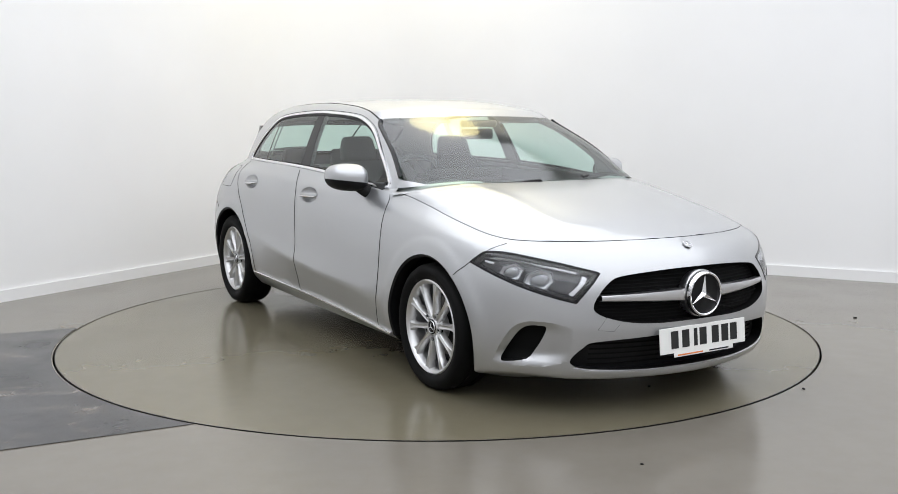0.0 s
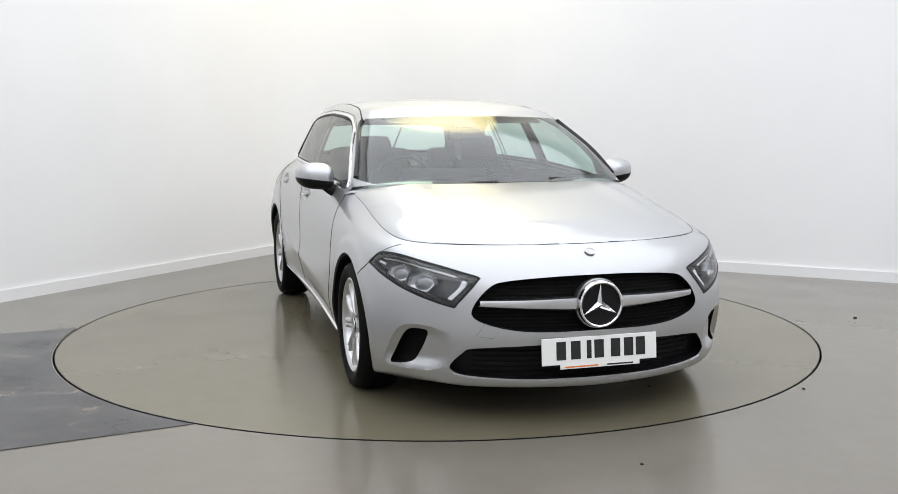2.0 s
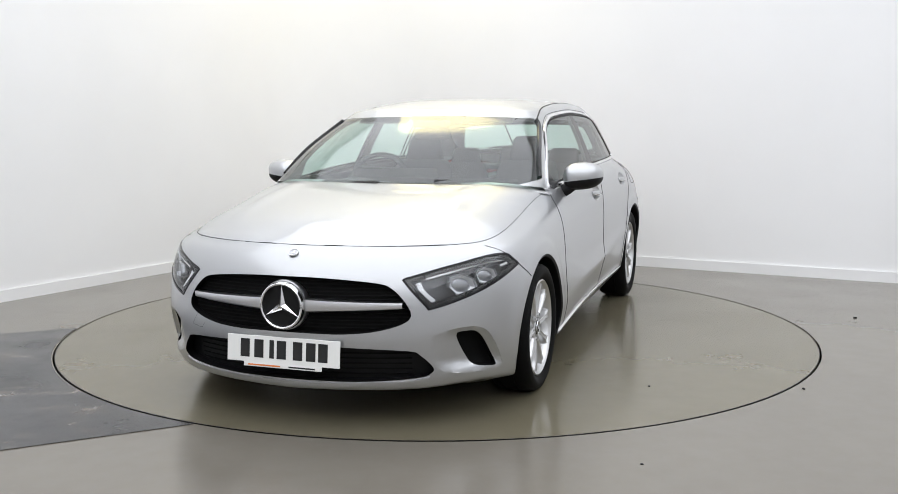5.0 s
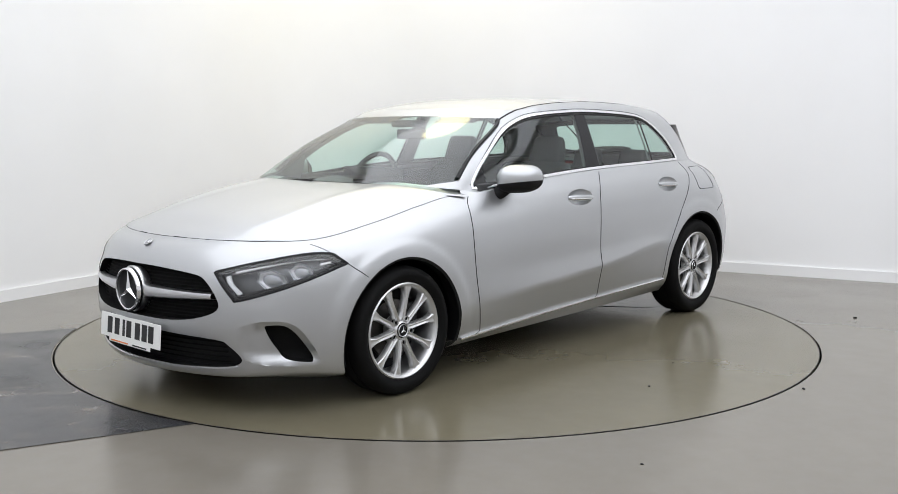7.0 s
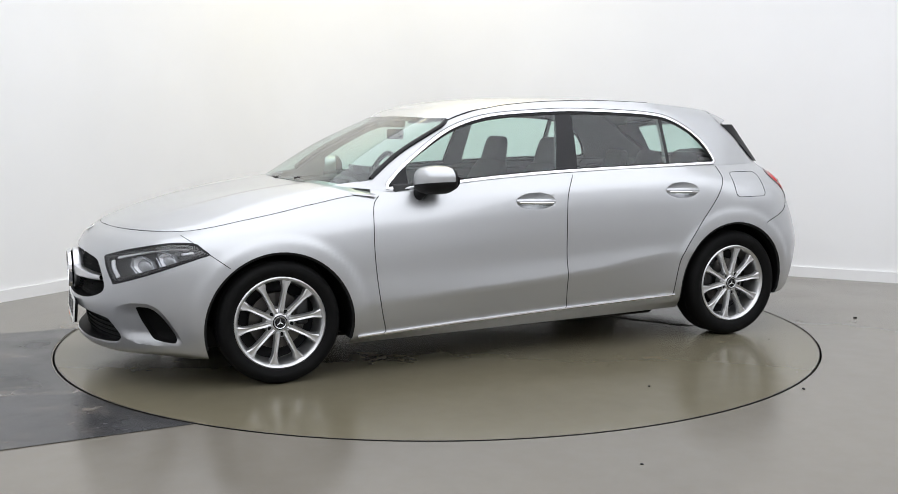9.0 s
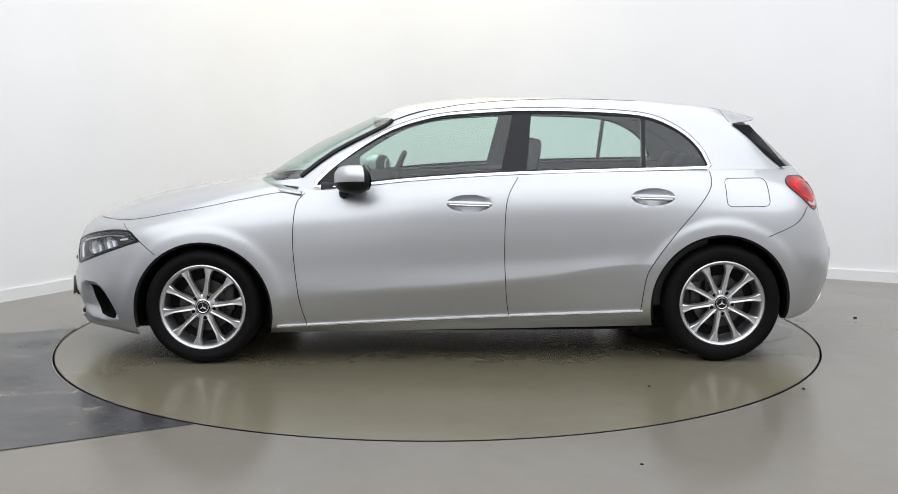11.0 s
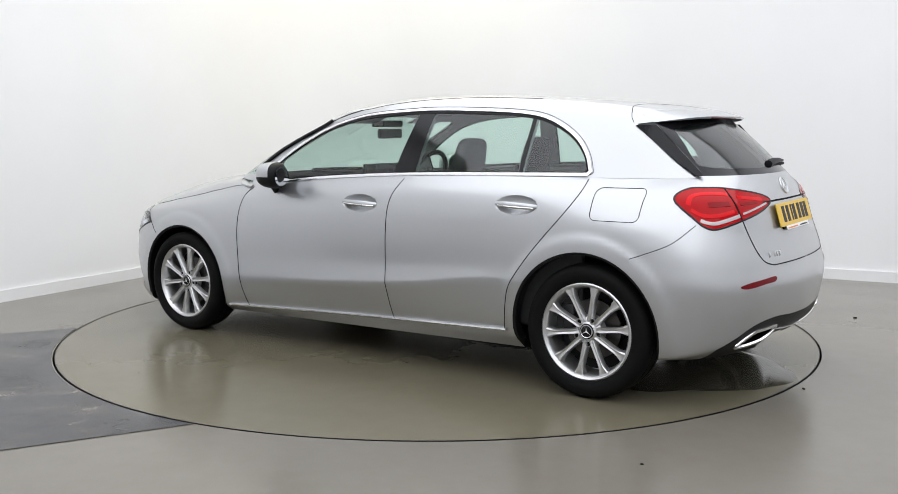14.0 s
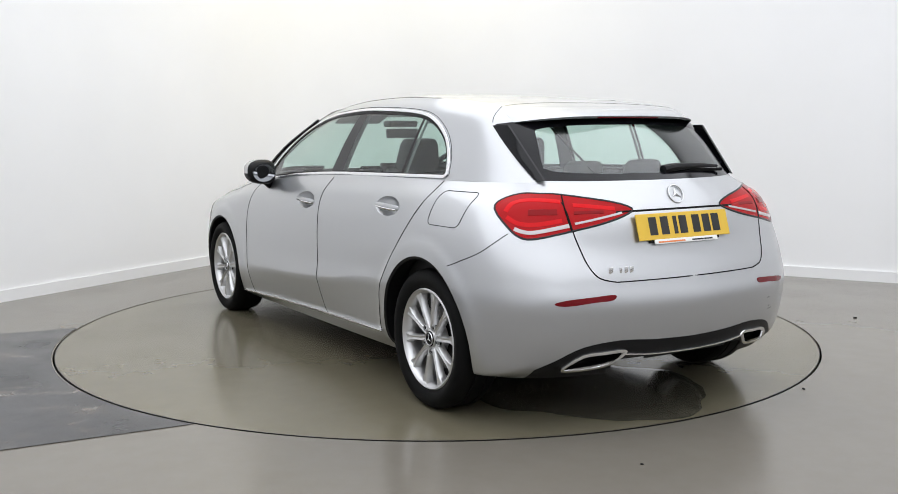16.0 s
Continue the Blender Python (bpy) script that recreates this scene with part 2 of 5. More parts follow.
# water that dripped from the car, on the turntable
# its dark colour also paints in the shade and reflection under the rear
M_WET_SHADED = material("shaded_wet_film", (0.062, 0.057, 0.042), 0.13, spec=0.5)
puddles = []
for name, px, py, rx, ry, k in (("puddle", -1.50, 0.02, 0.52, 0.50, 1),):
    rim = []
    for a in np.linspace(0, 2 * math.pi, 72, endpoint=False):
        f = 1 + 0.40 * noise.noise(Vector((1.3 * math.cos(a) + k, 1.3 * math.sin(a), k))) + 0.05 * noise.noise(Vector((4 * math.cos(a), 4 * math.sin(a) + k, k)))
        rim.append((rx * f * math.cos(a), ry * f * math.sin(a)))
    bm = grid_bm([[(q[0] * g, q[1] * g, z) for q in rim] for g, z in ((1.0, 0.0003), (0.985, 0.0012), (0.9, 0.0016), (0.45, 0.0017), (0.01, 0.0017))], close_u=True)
    bmesh.ops.recalc_face_normals(bm, faces=bm.faces)
    puddles.append((thing(name, bm, M_WET_SHADED, "thin puddle of water on the turntable, darkened for the shade under the car", "puddle"), px, py))

# bits of grit on the floor
for x, y, r, k in ((2.695, 0.182, 0.012, 1), (1.729, -1.500, 0.009, 2), (0.750, -2.512, 0.006, 3), (1.010, -1.435, 0.007, 4)):
    bm = bmesh.new()
    bmesh.ops.create_icosphere(bm, subdivisions=2, radius=r)
    for v in bm.verts:
        v.co *= 1 + 0.5 * noise.noise(v.co * 90 + Vector((k, 0, 0)))
        v.co.z = max(v.co.z * 0.5, -r * 0.3)
    bmesh.ops.translate(bm, vec=(x, y, r * 0.3), verts=bm.verts)
    thing("grit", bm, M_GAP, "small dark piece of grit lying on the floor", "grit", "grit on the floor")


# ---- the car's shell ----
def tangents(k, v):
    """Slopes of a smooth curve through the keys that does not overshoot."""
    h = np.diff(k)
    s = np.diff(v, axis=0) / h.reshape((-1,) + (1,) * (v.ndim - 1))
    m = np.zeros_like(v)
    m[0], m[-1] = s[0], s[-1]
    a, b = s[:-1], s[1:]
    with np.errstate(divide="ignore", invalid="ignore"):
        mid = np.where(a * b > 0, 2 * a * b / (a + b), 0.0)
    m[1:-1] = mid
    return m, s


def hermite(k, v, ml, mr, x):
    i = np.clip(np.searchsorted(k, x, side="right") - 1, 0, len(k) - 2)
    h = (k[i + 1] - k[i])
    t = (x - k[i]) / h
    sh = (-1,) + (1,) * (v.ndim - 1)
    t, h = t.reshape(sh), h.reshape(sh)
    return (v[i] * (2 * t**3 - 3 * t**2 + 1) + h * mr[i] * (t**3 - 2 * t**2 + t)
            + v[i + 1] * (-2 * t**3 + 3 * t**2) + h * ml[i + 1] * (t**3 - t**2))


def keyed(pairs, x):
    p = np.array(sorted(pairs), float)
    m, _ = tangents(p[:, 0], p[:, 1])
    return hermite(p[:, 0], p[:, 1], m, m, np.clip(np.asarray(x, float), p[0, 0], p[-1, 0]))


NC, NS, NR = 70, 120, 64


def cap(x0, xe, a, b, width, n):
    """Rounded end in plan, from the centre line to the flank, in even steps."""
    f = np.linspace(0, np.pi / 2, 1200)
    x = x0 + (xe - x0) * np.cos(f) ** (2 / a)
    y = keyed(width, x) * np.sin(f) ** (2 / b)
    d = np.concatenate([[0], np.cumsum(np.hypot(np.diff(x), np.diff(y)))])
    s = np.linspace(0, d[-1], n + 1)
    return np.interp(s, d, x), np.interp(s, d, y)


def rail(front, rear, width, height, x0f=1.2, x0r=-1.3):
    """One line round the car's left half: front and rear are (x at the centre, exponents); height is keyed by
    0 to 1 round the nose, by the x of the flank as ('x', value), and 2 to 3 round the tail."""
    fx, fy = cap(x0f, front[0], front[1], front[2], width, NC)
    rx, ry = cap(x0r, rear[0], rear[1], rear[2], width, NR)
    sx = np.linspace(x0f, x0r, NS + 1)[1:-1]
    x = np.concatenate([fx, sx, rx[::-1]])
    y = np.concatenate([fy, keyed(width, sx), ry[::-1]])
    u = np.concatenate([np.linspace(0, 1, NC + 1), 1 + (x0f - sx) / (x0f - x0r), 2 + np.linspace(0, 1, NR + 1)])
    z = keyed(height, u)
    return np.stack([x, y, z], -1)


def S(x):
    return 1 + (1.2 - x) / 2.5


def stack(rails, sub, crease=None):
    """Smooth surface through the rails; crease is the index of one that folds along the flanks."""
    v = np.array(rails)
    k = np.arange(len(rails), dtype=float)
    m, s = tangents(k, v)
    ml, mr = m.copy(), m.copy()
    if crease is not None:
        x = v[crease][:, 0]
        wgt = (np.clip((0.95 - x) / 0.5, 0, 1) * np.clip((x + 1.75) / 0.3, 0, 1))[:, None]
        ml[crease] = m[crease] * (1 - wgt) + s[crease - 1] * wgt
        mr[crease] = m[crease] * (1 - wgt) + s[crease] * wgt
    t = np.concatenate([np.linspace(i, i + 1, sub + 1)[:-1] for i in range(len(rails) - 1)] + [[len(rails) - 1.0]])
    return hermite(k, v, ml, mr, t)


NOSE, TAIL = (4.0, 1.86), (5.0, 1.85)
R_UNDER = rail((2.13, *NOSE), (-2.03, *TAIL), [(-2.2, 0.78), (-1.3, 0.80), (0, 0.81), (1.3, 0.80), (2.3, 0.77)],
               [(0, 0.150), (0.4, 0.150), (0.7, 0.130), (1, 0.15), (2, 0.19), (2.5, 0.22), (3, 0.24)])
R_LIP = rail((2.215, *NOSE), (-2.085, *TAIL), [(-2.2, 0.84), (-1.7, 0.862), (-1.2, 0.866), (0, 0.838), (1.0, 0.858), (1.5, 0.87), (2.3, 0.84)],
             [(0, 0.158), (0.35, 0.165), (0.55, 0.185), (0.75, 0.15), (1, 0.175), (S(0.97), 0.196), (S(-0.235), 0.243), (S(-0.94), 0.270), (2, 0.26), (2.3, 0.23), (2.55, 0.30), (3, 0.315)])
R_CREASE = rail((2.245, *NOSE), (-2.118, *TAIL), [(-2.2, 0.895), (-1.4, 0.897), (-0.7, 0.895), (0, 0.894), (0.7, 0.892), (1.4, 0.893), (2.3, 0.86)],
                [(0, 0.27), (0.4, 0.275), (0.8, 0.31), (1, 0.35), (S(0.5), 0.388), (S(0.07), 0.413), (S(-0.39), 0.455), (S(-0.9), 0.52), (2, 0.52), (2.4, 0.44), (3, 0.42)])
R_BUMP = rail((2.262, *NOSE), (-2.128, *TAIL), [(-2.2, 0.897), (-1.4, 0.900), (-0.7, 0.886), (0, 0.882), (0.7, 0.884), (1.4, 0.896), (2.3, 0.865)],
              [(0, 0.385), (0.4, 0.39), (0.8, 0.44), (1, 0.48), (S(0), 0.54), (2, 0.59), (2.5, 0.53), (3, 0.52)])
R_MID = rail((2.250, *NOSE), (-2.105, *TAIL), [(-2.2, 0.885), (-1.4, 0.896), (-0.7, 0.884), (0, 0.882), (0.7, 0.880), (1.4, 0.890), (2.3, 0.865)],
             [(0, 0.52), (0.4, 0.53), (0.7, 0.565), (1, 0.60), (S(0), 0.65), (2, 0.68), (2.5, 0.63), (3, 0.60)])
R_HIGH = rail((2.215, *NOSE), (-2.06, *TAIL), [(-2.2, 0.85), (-1.4, 0.880), (-0.7, 0.878), (0, 0.877), (0.7, 0.868), (1.4, 0.872), (2.3, 0.85)],
              [(0, 0.635), (0.4, 0.642), (0.7, 0.67), (1, 0.71), (S(0), 0.77), (2, 0.80), (2.5, 0.76), (3, 0.72)])
R_SHOULDER = rail((2.170, *NOSE), (-2.02, *TAIL), [(-2.2, 0.78), (-1.6, 0.812), (-1.1, 0.850), (0, 0.858), (0.7, 0.838), (1.4, 0.845), (2.3, 0.83)],
                  [(0, 0.70), (0.4, 0.702), (0.7, 0.725), (1, 0.78), (S(0.8), 0.825), (S(0), 0.875), (2, 0.915), (2.5, 0.90), (3, 0.86)])
R_BELT = rail((2.100, 4.6, 1.7), (-1.945, 3.8, 1.9), [(-2.1, 0.645), (-1.7, 0.672), (-1.3, 0.742), (-0.9, 0.792), (0, 0.806), (0.6, 0.803), (0.85, 0.775), (1.2, 0.760), (1.6, 0.765), (2.3, 0.78)],
              [(0, 0.747), (0.4, 0.746), (0.55, 0.748), (0.8, 0.800), (1, 0.855), (S(0.95), 0.898), (S(0.8), 0.905), (S(0.544), 0.926), (S(0.25), 0.954), (S(-0.22), 0.984), (S(-0.8), 1.0), (2, 1.006), (2.4, 1.008), (2.7, 1.012), (3, 1.012)])
LOWER = stack([R_UNDER, R_LIP, R_CREASE, R_BUMP, R_MID, R_HIGH, R_SHOULDER, R_BELT], 7, crease=2)

# greenhouse: windscreen, side glass and rear screen in one band
GF, GR = (4.4, 2.45), (3.2, 2.0)


def house_rail(front, rear, width, height, x0f, x0r):
    return rail(front, rear, width, height, x0f, x0r)


G_BASE = house_rail((1.14, *GF), (-1.945, 3.8, 1.9), [(-2.1, 0.645), (-1.7, 0.672), (-1.3, 0.742), (-0.9, 0.776), (0, 0.794), (0.6, 0.792), (0.85, 0.760), (1.2, 0.74)],
                    [(0, 0.955), (0.6, 0.952), (0.85, 0.93), (1, 0.915), (1.12, 0.930), (1.3, 0.957), (1.5, 0.984), (1.7, 0.998), (2, 1.006), (2.4, 1.008), (2.7, 1.012), (3, 1.012)], 0.75, -1.3)
G_MID = house_rail((0.83, *GF), (-1.775, *GR), [(-2.0, 0.61), (-1.4, 0.655), (-0.9, 0.705), (0, 0.722), (0.5, 0.712), (0.8, 0.70)],
                   [(0, 1.148), (0.6, 1.135), (0.85, 1.10), (1, 1.09), (1.15, 1.115), (1.4, 1.155), (1.7, 1.168), (2, 1.165), (2.4, 1.16), (3, 1.168)], 0.48, -1.33)
G_TOP = house_rail((0.50, *GF), (-1.62, 4.0, 2.0), [(-1.7, 0.54), (-1.4, 0.578), (-0.9, 0.622), (0, 0.628), (0.3, 0.612), (0.6, 0.59)],
                   [(0, 1.300), (0.6, 1.290), (0.85, 1.275), (1, 1.278), (1.12, 1.300), (1.3, 1.322), (1.5, 1.331), (1.75, 1.322), (2, 1.298), (2.4, 1.275), (3, 1.292)], 0.20, -1.30)
G_ROOF = house_rail((0.42, *GF), (-1.58, 4.0, 2.0), [(-1.7, 0.485), (-1.4, 0.518), (-0.9, 0.565), (0, 0.574), (0.3, 0.566), (0.6, 0.545)],
                    [(0, 1.338), (0.6, 1.330), (0.85, 1.325), (1, 1.330), (1.12, 1.353), (1.3, 1.375), (1.5, 1.383), (1.75, 1.375), (2, 1.347), (2.4, 1.320), (3, 1.318)], 0.16, -1.28)
HOUSE = stack([G_BASE, G_MID, G_TOP, G_ROOF], 12)
SPINE = [(-1.75, 1.29), (-1.58, 1.318), (-1.32, 1.352), (-1.12, 1.371), (-0.86, 1.389), (-0.53, 1.409), (-0.22, 1.409), (0.06, 1.398), (0.27, 1.372), (0.42, 1.338)]


def roof_rows(edge, inner, n=14):
    rows = []
    for v in np.linspace(0, 1, n + 1):
        x = edge[:, 0]
        zs = np.maximum(keyed(inner, x), edge[:, 2])
        y = edge[:, 1] * (1 - v)
        rows.append(np.stack([x, y, zs - (zs - edge[:, 2]) * (1 - v) ** 3.2], -1))
    return np.array(rows)


ROOF = roof_rows(G_ROOF, SPINE)

# bonnet: from the belt line's front stretch to the centre line, ending at the windscreen's foot
cut = int(np.argmin(np.abs(R_BELT[:NC + 40, 0] - 0.86)))
EDGE = R_BELT[:cut + 1]
BONNET_SPINE = [(1.14, 0.952), (1.35, 0.926), (1.6, 0.888), (1.846, 0.836), (2.0, 0.785), (2.06, 0.763), (2.10, 0.747)]
share = np.clip((EDGE[0, 0] - EDGE[:, 0]) / (EDGE[0, 0] - EDGE[-1, 0]), 0, 1)
mid_x = 2.10 + (1.14 - 2.10) * share
BONNET = []
for v in np.linspace(0, 1, 31):
    w = 1 - v
    x = EDGE[:, 0] + (mid_x - EDGE[:, 0]) * (1 - w**2.2) ** (1 / 2.6)
    y = EDGE[:, 1] * w
    zc = keyed(BONNET_SPINE, mid_x)
    ridge = 0.015 * np.exp(-((w - 0.64) / 0.07) ** 2) * np.clip((1.95 - x) / 0.5, 0, 1)
    z = EDGE[:, 2] + (zc - EDGE[:, 2]) * (1 - w ** (2.6 + 6 * share**3)) + ridge * np.minimum(1, share * 4) * (1 - 0.85 * share**3)
    BONNET.append(np.stack([x, y, z], -1))
BONNET = np.array(BONNET)
# ledge between the body's belt line and the greenhouse's foot
first = int(np.argmin(np.abs(R_BELT[:NC + 40, 0] - 0.86)))
A_ROW = R_BELT[first:]
B_X = G_BASE[:, 0]
i0 = int(np.argmin(np.abs(B_X[:NC + 60] - 0.86) + (G_BASE[:NC + 60, 1] < 0.6)))


B_ROW = np.stack([np.interp(np.linspace(0, 1, len(A_ROW)), np.linspace(0, 1, len(G_BASE) - i0), G_BASE[i0:, c]) for c in range(3)], -1)
near = np.array([B_ROW[max(0, i - 12):i + 13][np.argmin(((B_ROW[max(0, i - 12):i + 13] - a) ** 2).sum(1))] for i, a in enumerate(A_ROW)])
LEDGE = np.array([A_ROW, (A_ROW + near) / 2 + np.array([0, 0, 0.002]), near])


# ---- one shell of the car's left half, cut into panels, glass and lamps ----
from mathutils.bvhtree import BVHTree

shell = bmesh.new()
TAG = shell.faces.layers.int.new("tag")
PANELS = {}


def panel_id(name):
    return PANELS.setdefault(name, len(PANELS))


for name, rows in (("lower", LOWER), ("house", HOUSE), ("roof", ROOF), ("bonnet", BONNET), ("ledge", LEDGE)):
    vs = [[shell.verts.new(p) for p in r] for r in rows]
    for a, b in zip(vs, vs[1:]):
        for i in range(len(a) - 1):
            if name == "ledge" and a[i].co.x < -1.29:
                continue
            f = shell.faces.new((a[i], a[i + 1], b[i + 1], b[i]))
            f[TAG] = panel_id(name)
bmesh.ops.remove_doubles(shell, verts=shell.verts, dist=2e-4)
bmesh.ops.dissolve_degenerate(shell, dist=1e-5, edges=shell.edges)
SKIN = BVHTree.FromBMesh(shell)

# ways of looking at the shell: h and z in that view, and the outward direction
ROOT = math.sqrt(0.5)
VIEWS = {"side": (Vector((1, 0, 0)), Vector((0, 1, 0))), "front": (Vector((0, 1, 0)), Vector((1, 0, 0))), "rear": (Vector((0, 1, 0)), Vector((-1, 0, 0))),
         "nose": (Vector((1, -1, 0)), Vector((ROOT, ROOT, 0))), "tail": (Vector((-1, -1, 0)), Vector((-ROOT, ROOT, 0)))}


def on_skin(view, h, z, tree=None):
    tree = tree or SKIN
    g, out = VIEWS[view]
    base = g * (h / g.length_squared) + Vector((0, 0, z))
    hit = tree.ray_cast(base + out * 4, -out)
    if hit[0] is None:
        near = tree.find_nearest(base + out * 0.8)
        return near[0], near[1]
    return hit[0], hit[1]


def smooth(pts, n=6, closed=False):
    """Catmull-Rom curve through the points."""
    p = [Vector(q) for q in pts]
    out, m = [], len(p)
    for i in range(m if closed else m - 1):
        a, b, c, d = (p[(i + k) % m] if closed else p[min(max(i + k, 0), m - 1)] for k in (-1, 0, 1, 2))
        for k in range(n):
            t = k / n
            out.append(0.5 * (2 * b + (c - a) * t + (2 * a - 5 * b + 4 * c - d) * t * t + (3 * b - a - 3 * c + d) * t**3))
    if not closed:
        out.append(p[-1])
    return out


def inside(poly, h, z):
    hit, j = False, len(poly) - 1
    for i in range(len(poly)):
        a, b = poly[i], poly[j]
        if (a[1] > z) != (b[1] > z) and h < (b[0] - a[0]) * (z - a[1]) / (b[1] - a[1]) + a[0]:
            hit = not hit
        j = i
    return hit


def carve(name, outline, view, onto, where=lambda c: True):
    """Cut the outline into the shell and give the faces within it, of the panels in onto, to the panel name."""
    g, _ = VIEWS[view]
    poly = [(p[0], p[1]) for p in outline]
    ids = {PANELS[o] for o in onto}
    h0, h1 = min(p[0] for p in poly) - 0.03, max(p[0] for p in poly) + 0.03
    z0, z1 = min(p[1] for p in poly) - 0.03, max(p[1] for p in poly) + 0.03

    def boxed(f):
        hs, zs = [g.dot(v.co) for v in f.verts], [v.co.z for v in f.verts]
        return min(hs), max(hs), min(zs), max(zs)

    pool = {}
    for f in shell.faces:
        if f[TAG] in ids:
            c = f.calc_center_median()
            if h0 < g.dot(c) < h1 and z0 < c.z < z1 and where(c):
                pool[f] = boxed(f)
    for i in range(len(poly)):
        p, q = poly[i - 1], poly[i]
        dh, dz = q[0] - p[0], q[1] - p[1]
        if abs(dh) + abs(dz) < 1e-6:
            continue
        lo_h, hi_h, lo_z, hi_z = min(p[0], q[0]) - 1e-4, max(p[0], q[0]) + 1e-4, min(p[1], q[1]) - 1e-4, max(p[1], q[1]) + 1e-4
        touched = [f for f, b in pool.items() if b[0] < hi_h and b[1] > lo_h and b[2] < hi_z and b[3] > lo_z]
        if not touched:
            continue
        geom = list({v for f in touched for v in f.verts}) + list({e for f in touched for e in f.edges}) + touched
        co = g * (p[0] / g.length_squared) + Vector((0, 0, p[1]))
        no = g * -dz + Vector((0, 0, dh))
        made = bmesh.ops.bisect_plane(shell, geom=geom, dist=1e-5, plane_co=co, plane_no=no.normalized())["geom"]
        for f in made:
            if isinstance(f, bmesh.types.BMFace):
                pool[f] = boxed(f)
    k = panel_id(name)
    for f in pool:
        c = f.calc_center_median()
        if inside(poly, g.dot(c), c.z):
            f[TAG] = k
    return poly


def circle(cx, cz, r, n=64):
    return [(cx + r * math.cos(2 * math.pi * k / n), cz + r * math.sin(2 * math.pi * k / n)) for k in range(n)]


ARCHES = ((1.362, 0.282, 0.366), (-1.352, 0.312, 0.367))
for cx, cz, r in ARCHES:
    carve("arch", circle(cx, cz, r), "side", ["lower"], lambda c: c.y > 0.5)

# outlines of the parts, in the view in which each is carved
GLASS_LINE = smooth([(0.772, 0.926), (0.54, 0.936), (0.25, 0.964), (-0.22, 0.992), (-0.8, 1.008), (-1.295, 1.018)], 4) + smooth(
    [(-1.309, 1.031), (-1.278, 1.103), (-1.22, 1.174), (-1.133, 1.236), (-1.016, 1.286), (-0.871, 1.308), (-0.635, 1.32), (-0.361, 1.325),
     (-0.174, 1.318), (0.051, 1.303), (0.214, 1.276), (0.374, 1.224), (0.525, 1.141), (0.677, 1.035), (0.768, 0.950)], 3)
SCREEN = [(-0.02, 0.90), (0.3, 0.90), (0.50, 0.912), (0.63, 0.938), (0.735, 0.966)] + smooth([(0.737, 0.976), (0.714, 1.04), (0.674, 1.14), (0.626, 1.235), (0.598, 1.270)], 4) + smooth(
    [(0.578, 1.283), (0.45, 1.289), (0.3, 1.294), (0.15, 1.297), (-0.02, 1.297)], 2)
REAR_SCREEN = smooth([(-0.02, 1.290), (0.2, 1.287), (0.354, 1.278), (0.50, 1.264), (0.61, 1.247)], 3) + smooth([(0.64, 1.200), (0.65, 1.15), (0.645, 1.08), (0.63, 1.035)], 3) + [
    (0.60, 1.018), (0.4, 1.016), (0.2, 1.016), (-0.02, 1.016)]
REAR_PANE = smooth([(-0.02, 1.248), (0.2, 1.247), (0.36, 1.240), (0.455, 1.228), (0.478, 1.20), (0.515, 1.09), (0.505, 1.060), (0.40, 1.047), (0.2, 1.044), (-0.02, 1.044)], 3)
HEADLAMP = smooth([(1.642, 0.624), (1.50, 0.648), (1.377, 0.667), (1.115, 0.697), (0.949, 0.698), (0.895, 0.678)], 3) + [(0.84, 0.65)] + smooth(
    [(0.90, 0.636), (1.002, 0.609), (1.223, 0.557), (1.489, 0.507), (1.528, 0.516), (1.609, 0.586)], 3)
FOG = smooth([(1.338, 0.391), (1.301, 0.400), (1.219, 0.396), (1.154, 0.36), (1.076, 0.278), (1.052, 0.242), (1.078, 0.231), (1.216, 0.249), (1.269, 0.292), (1.313, 0.342)], 3, True)
SCOOP = smooth([(1.50, 0.392), (1.40, 0.412), (1.30, 0.420), (1.20, 0.414), (1.12, 0.378), (1.045, 0.30), (1.0, 0.228)], 4) + smooth([(1.05, 0.213), (1.2, 0.218), (1.35, 0.225), (1.47, 0.25)], 3)
GRILLE = smooth([(-0.02, 0.63), (0.12, 0.629), (0.262, 0.622), (0.389, 0.609), (0.441, 0.59), (0.493, 0.538), (0.52, 0.477), (0.476, 0.44), (0.363, 0.412), (0.228, 0.403), (0.1, 0.404), (-0.02, 0.405)], 3)
INTAKE = smooth([(-0.02, 0.356), (0.15, 0.353), (0.263, 0.349), (0.505, 0.334), (0.553, 0.31), (0.593, 0.259), (0.585, 0.231), (0.529, 0.213), (0.317, 0.2), (0.15, 0.2), (-0.02, 0.2)], 3)
TAIL_LAMP = smooth([(0.972, 0.909), (1.0, 0.944), (1.106, 0.968), (1.22, 0.969), (1.34, 0.965), (1.608, 0.936), (1.735, 0.905), (1.695, 0.878), (1.575, 0.849), (1.415, 0.824), (1.216, 0.796), (1.131, 0.804), (1.065, 0.839)], 3, True)
REFLECTOR = smooth([(0.658, 0.547), (0.602, 0.560), (0.5, 0.568), (0.411, 0.572), (0.423, 0.551), (0.5, 0.546), (0.619, 0.535)], 3, True)
TAILGATE = [(-0.02, 0.62), (0.2, 0.62)] + smooth([(0.393, 0.62), (0.462, 0.638), (0.499, 0.683), (0.522, 0.756), (0.540, 0.84), (0.548, 0.965), (0.562, 1.05)], 4) + [(-0.02, 1.05)]
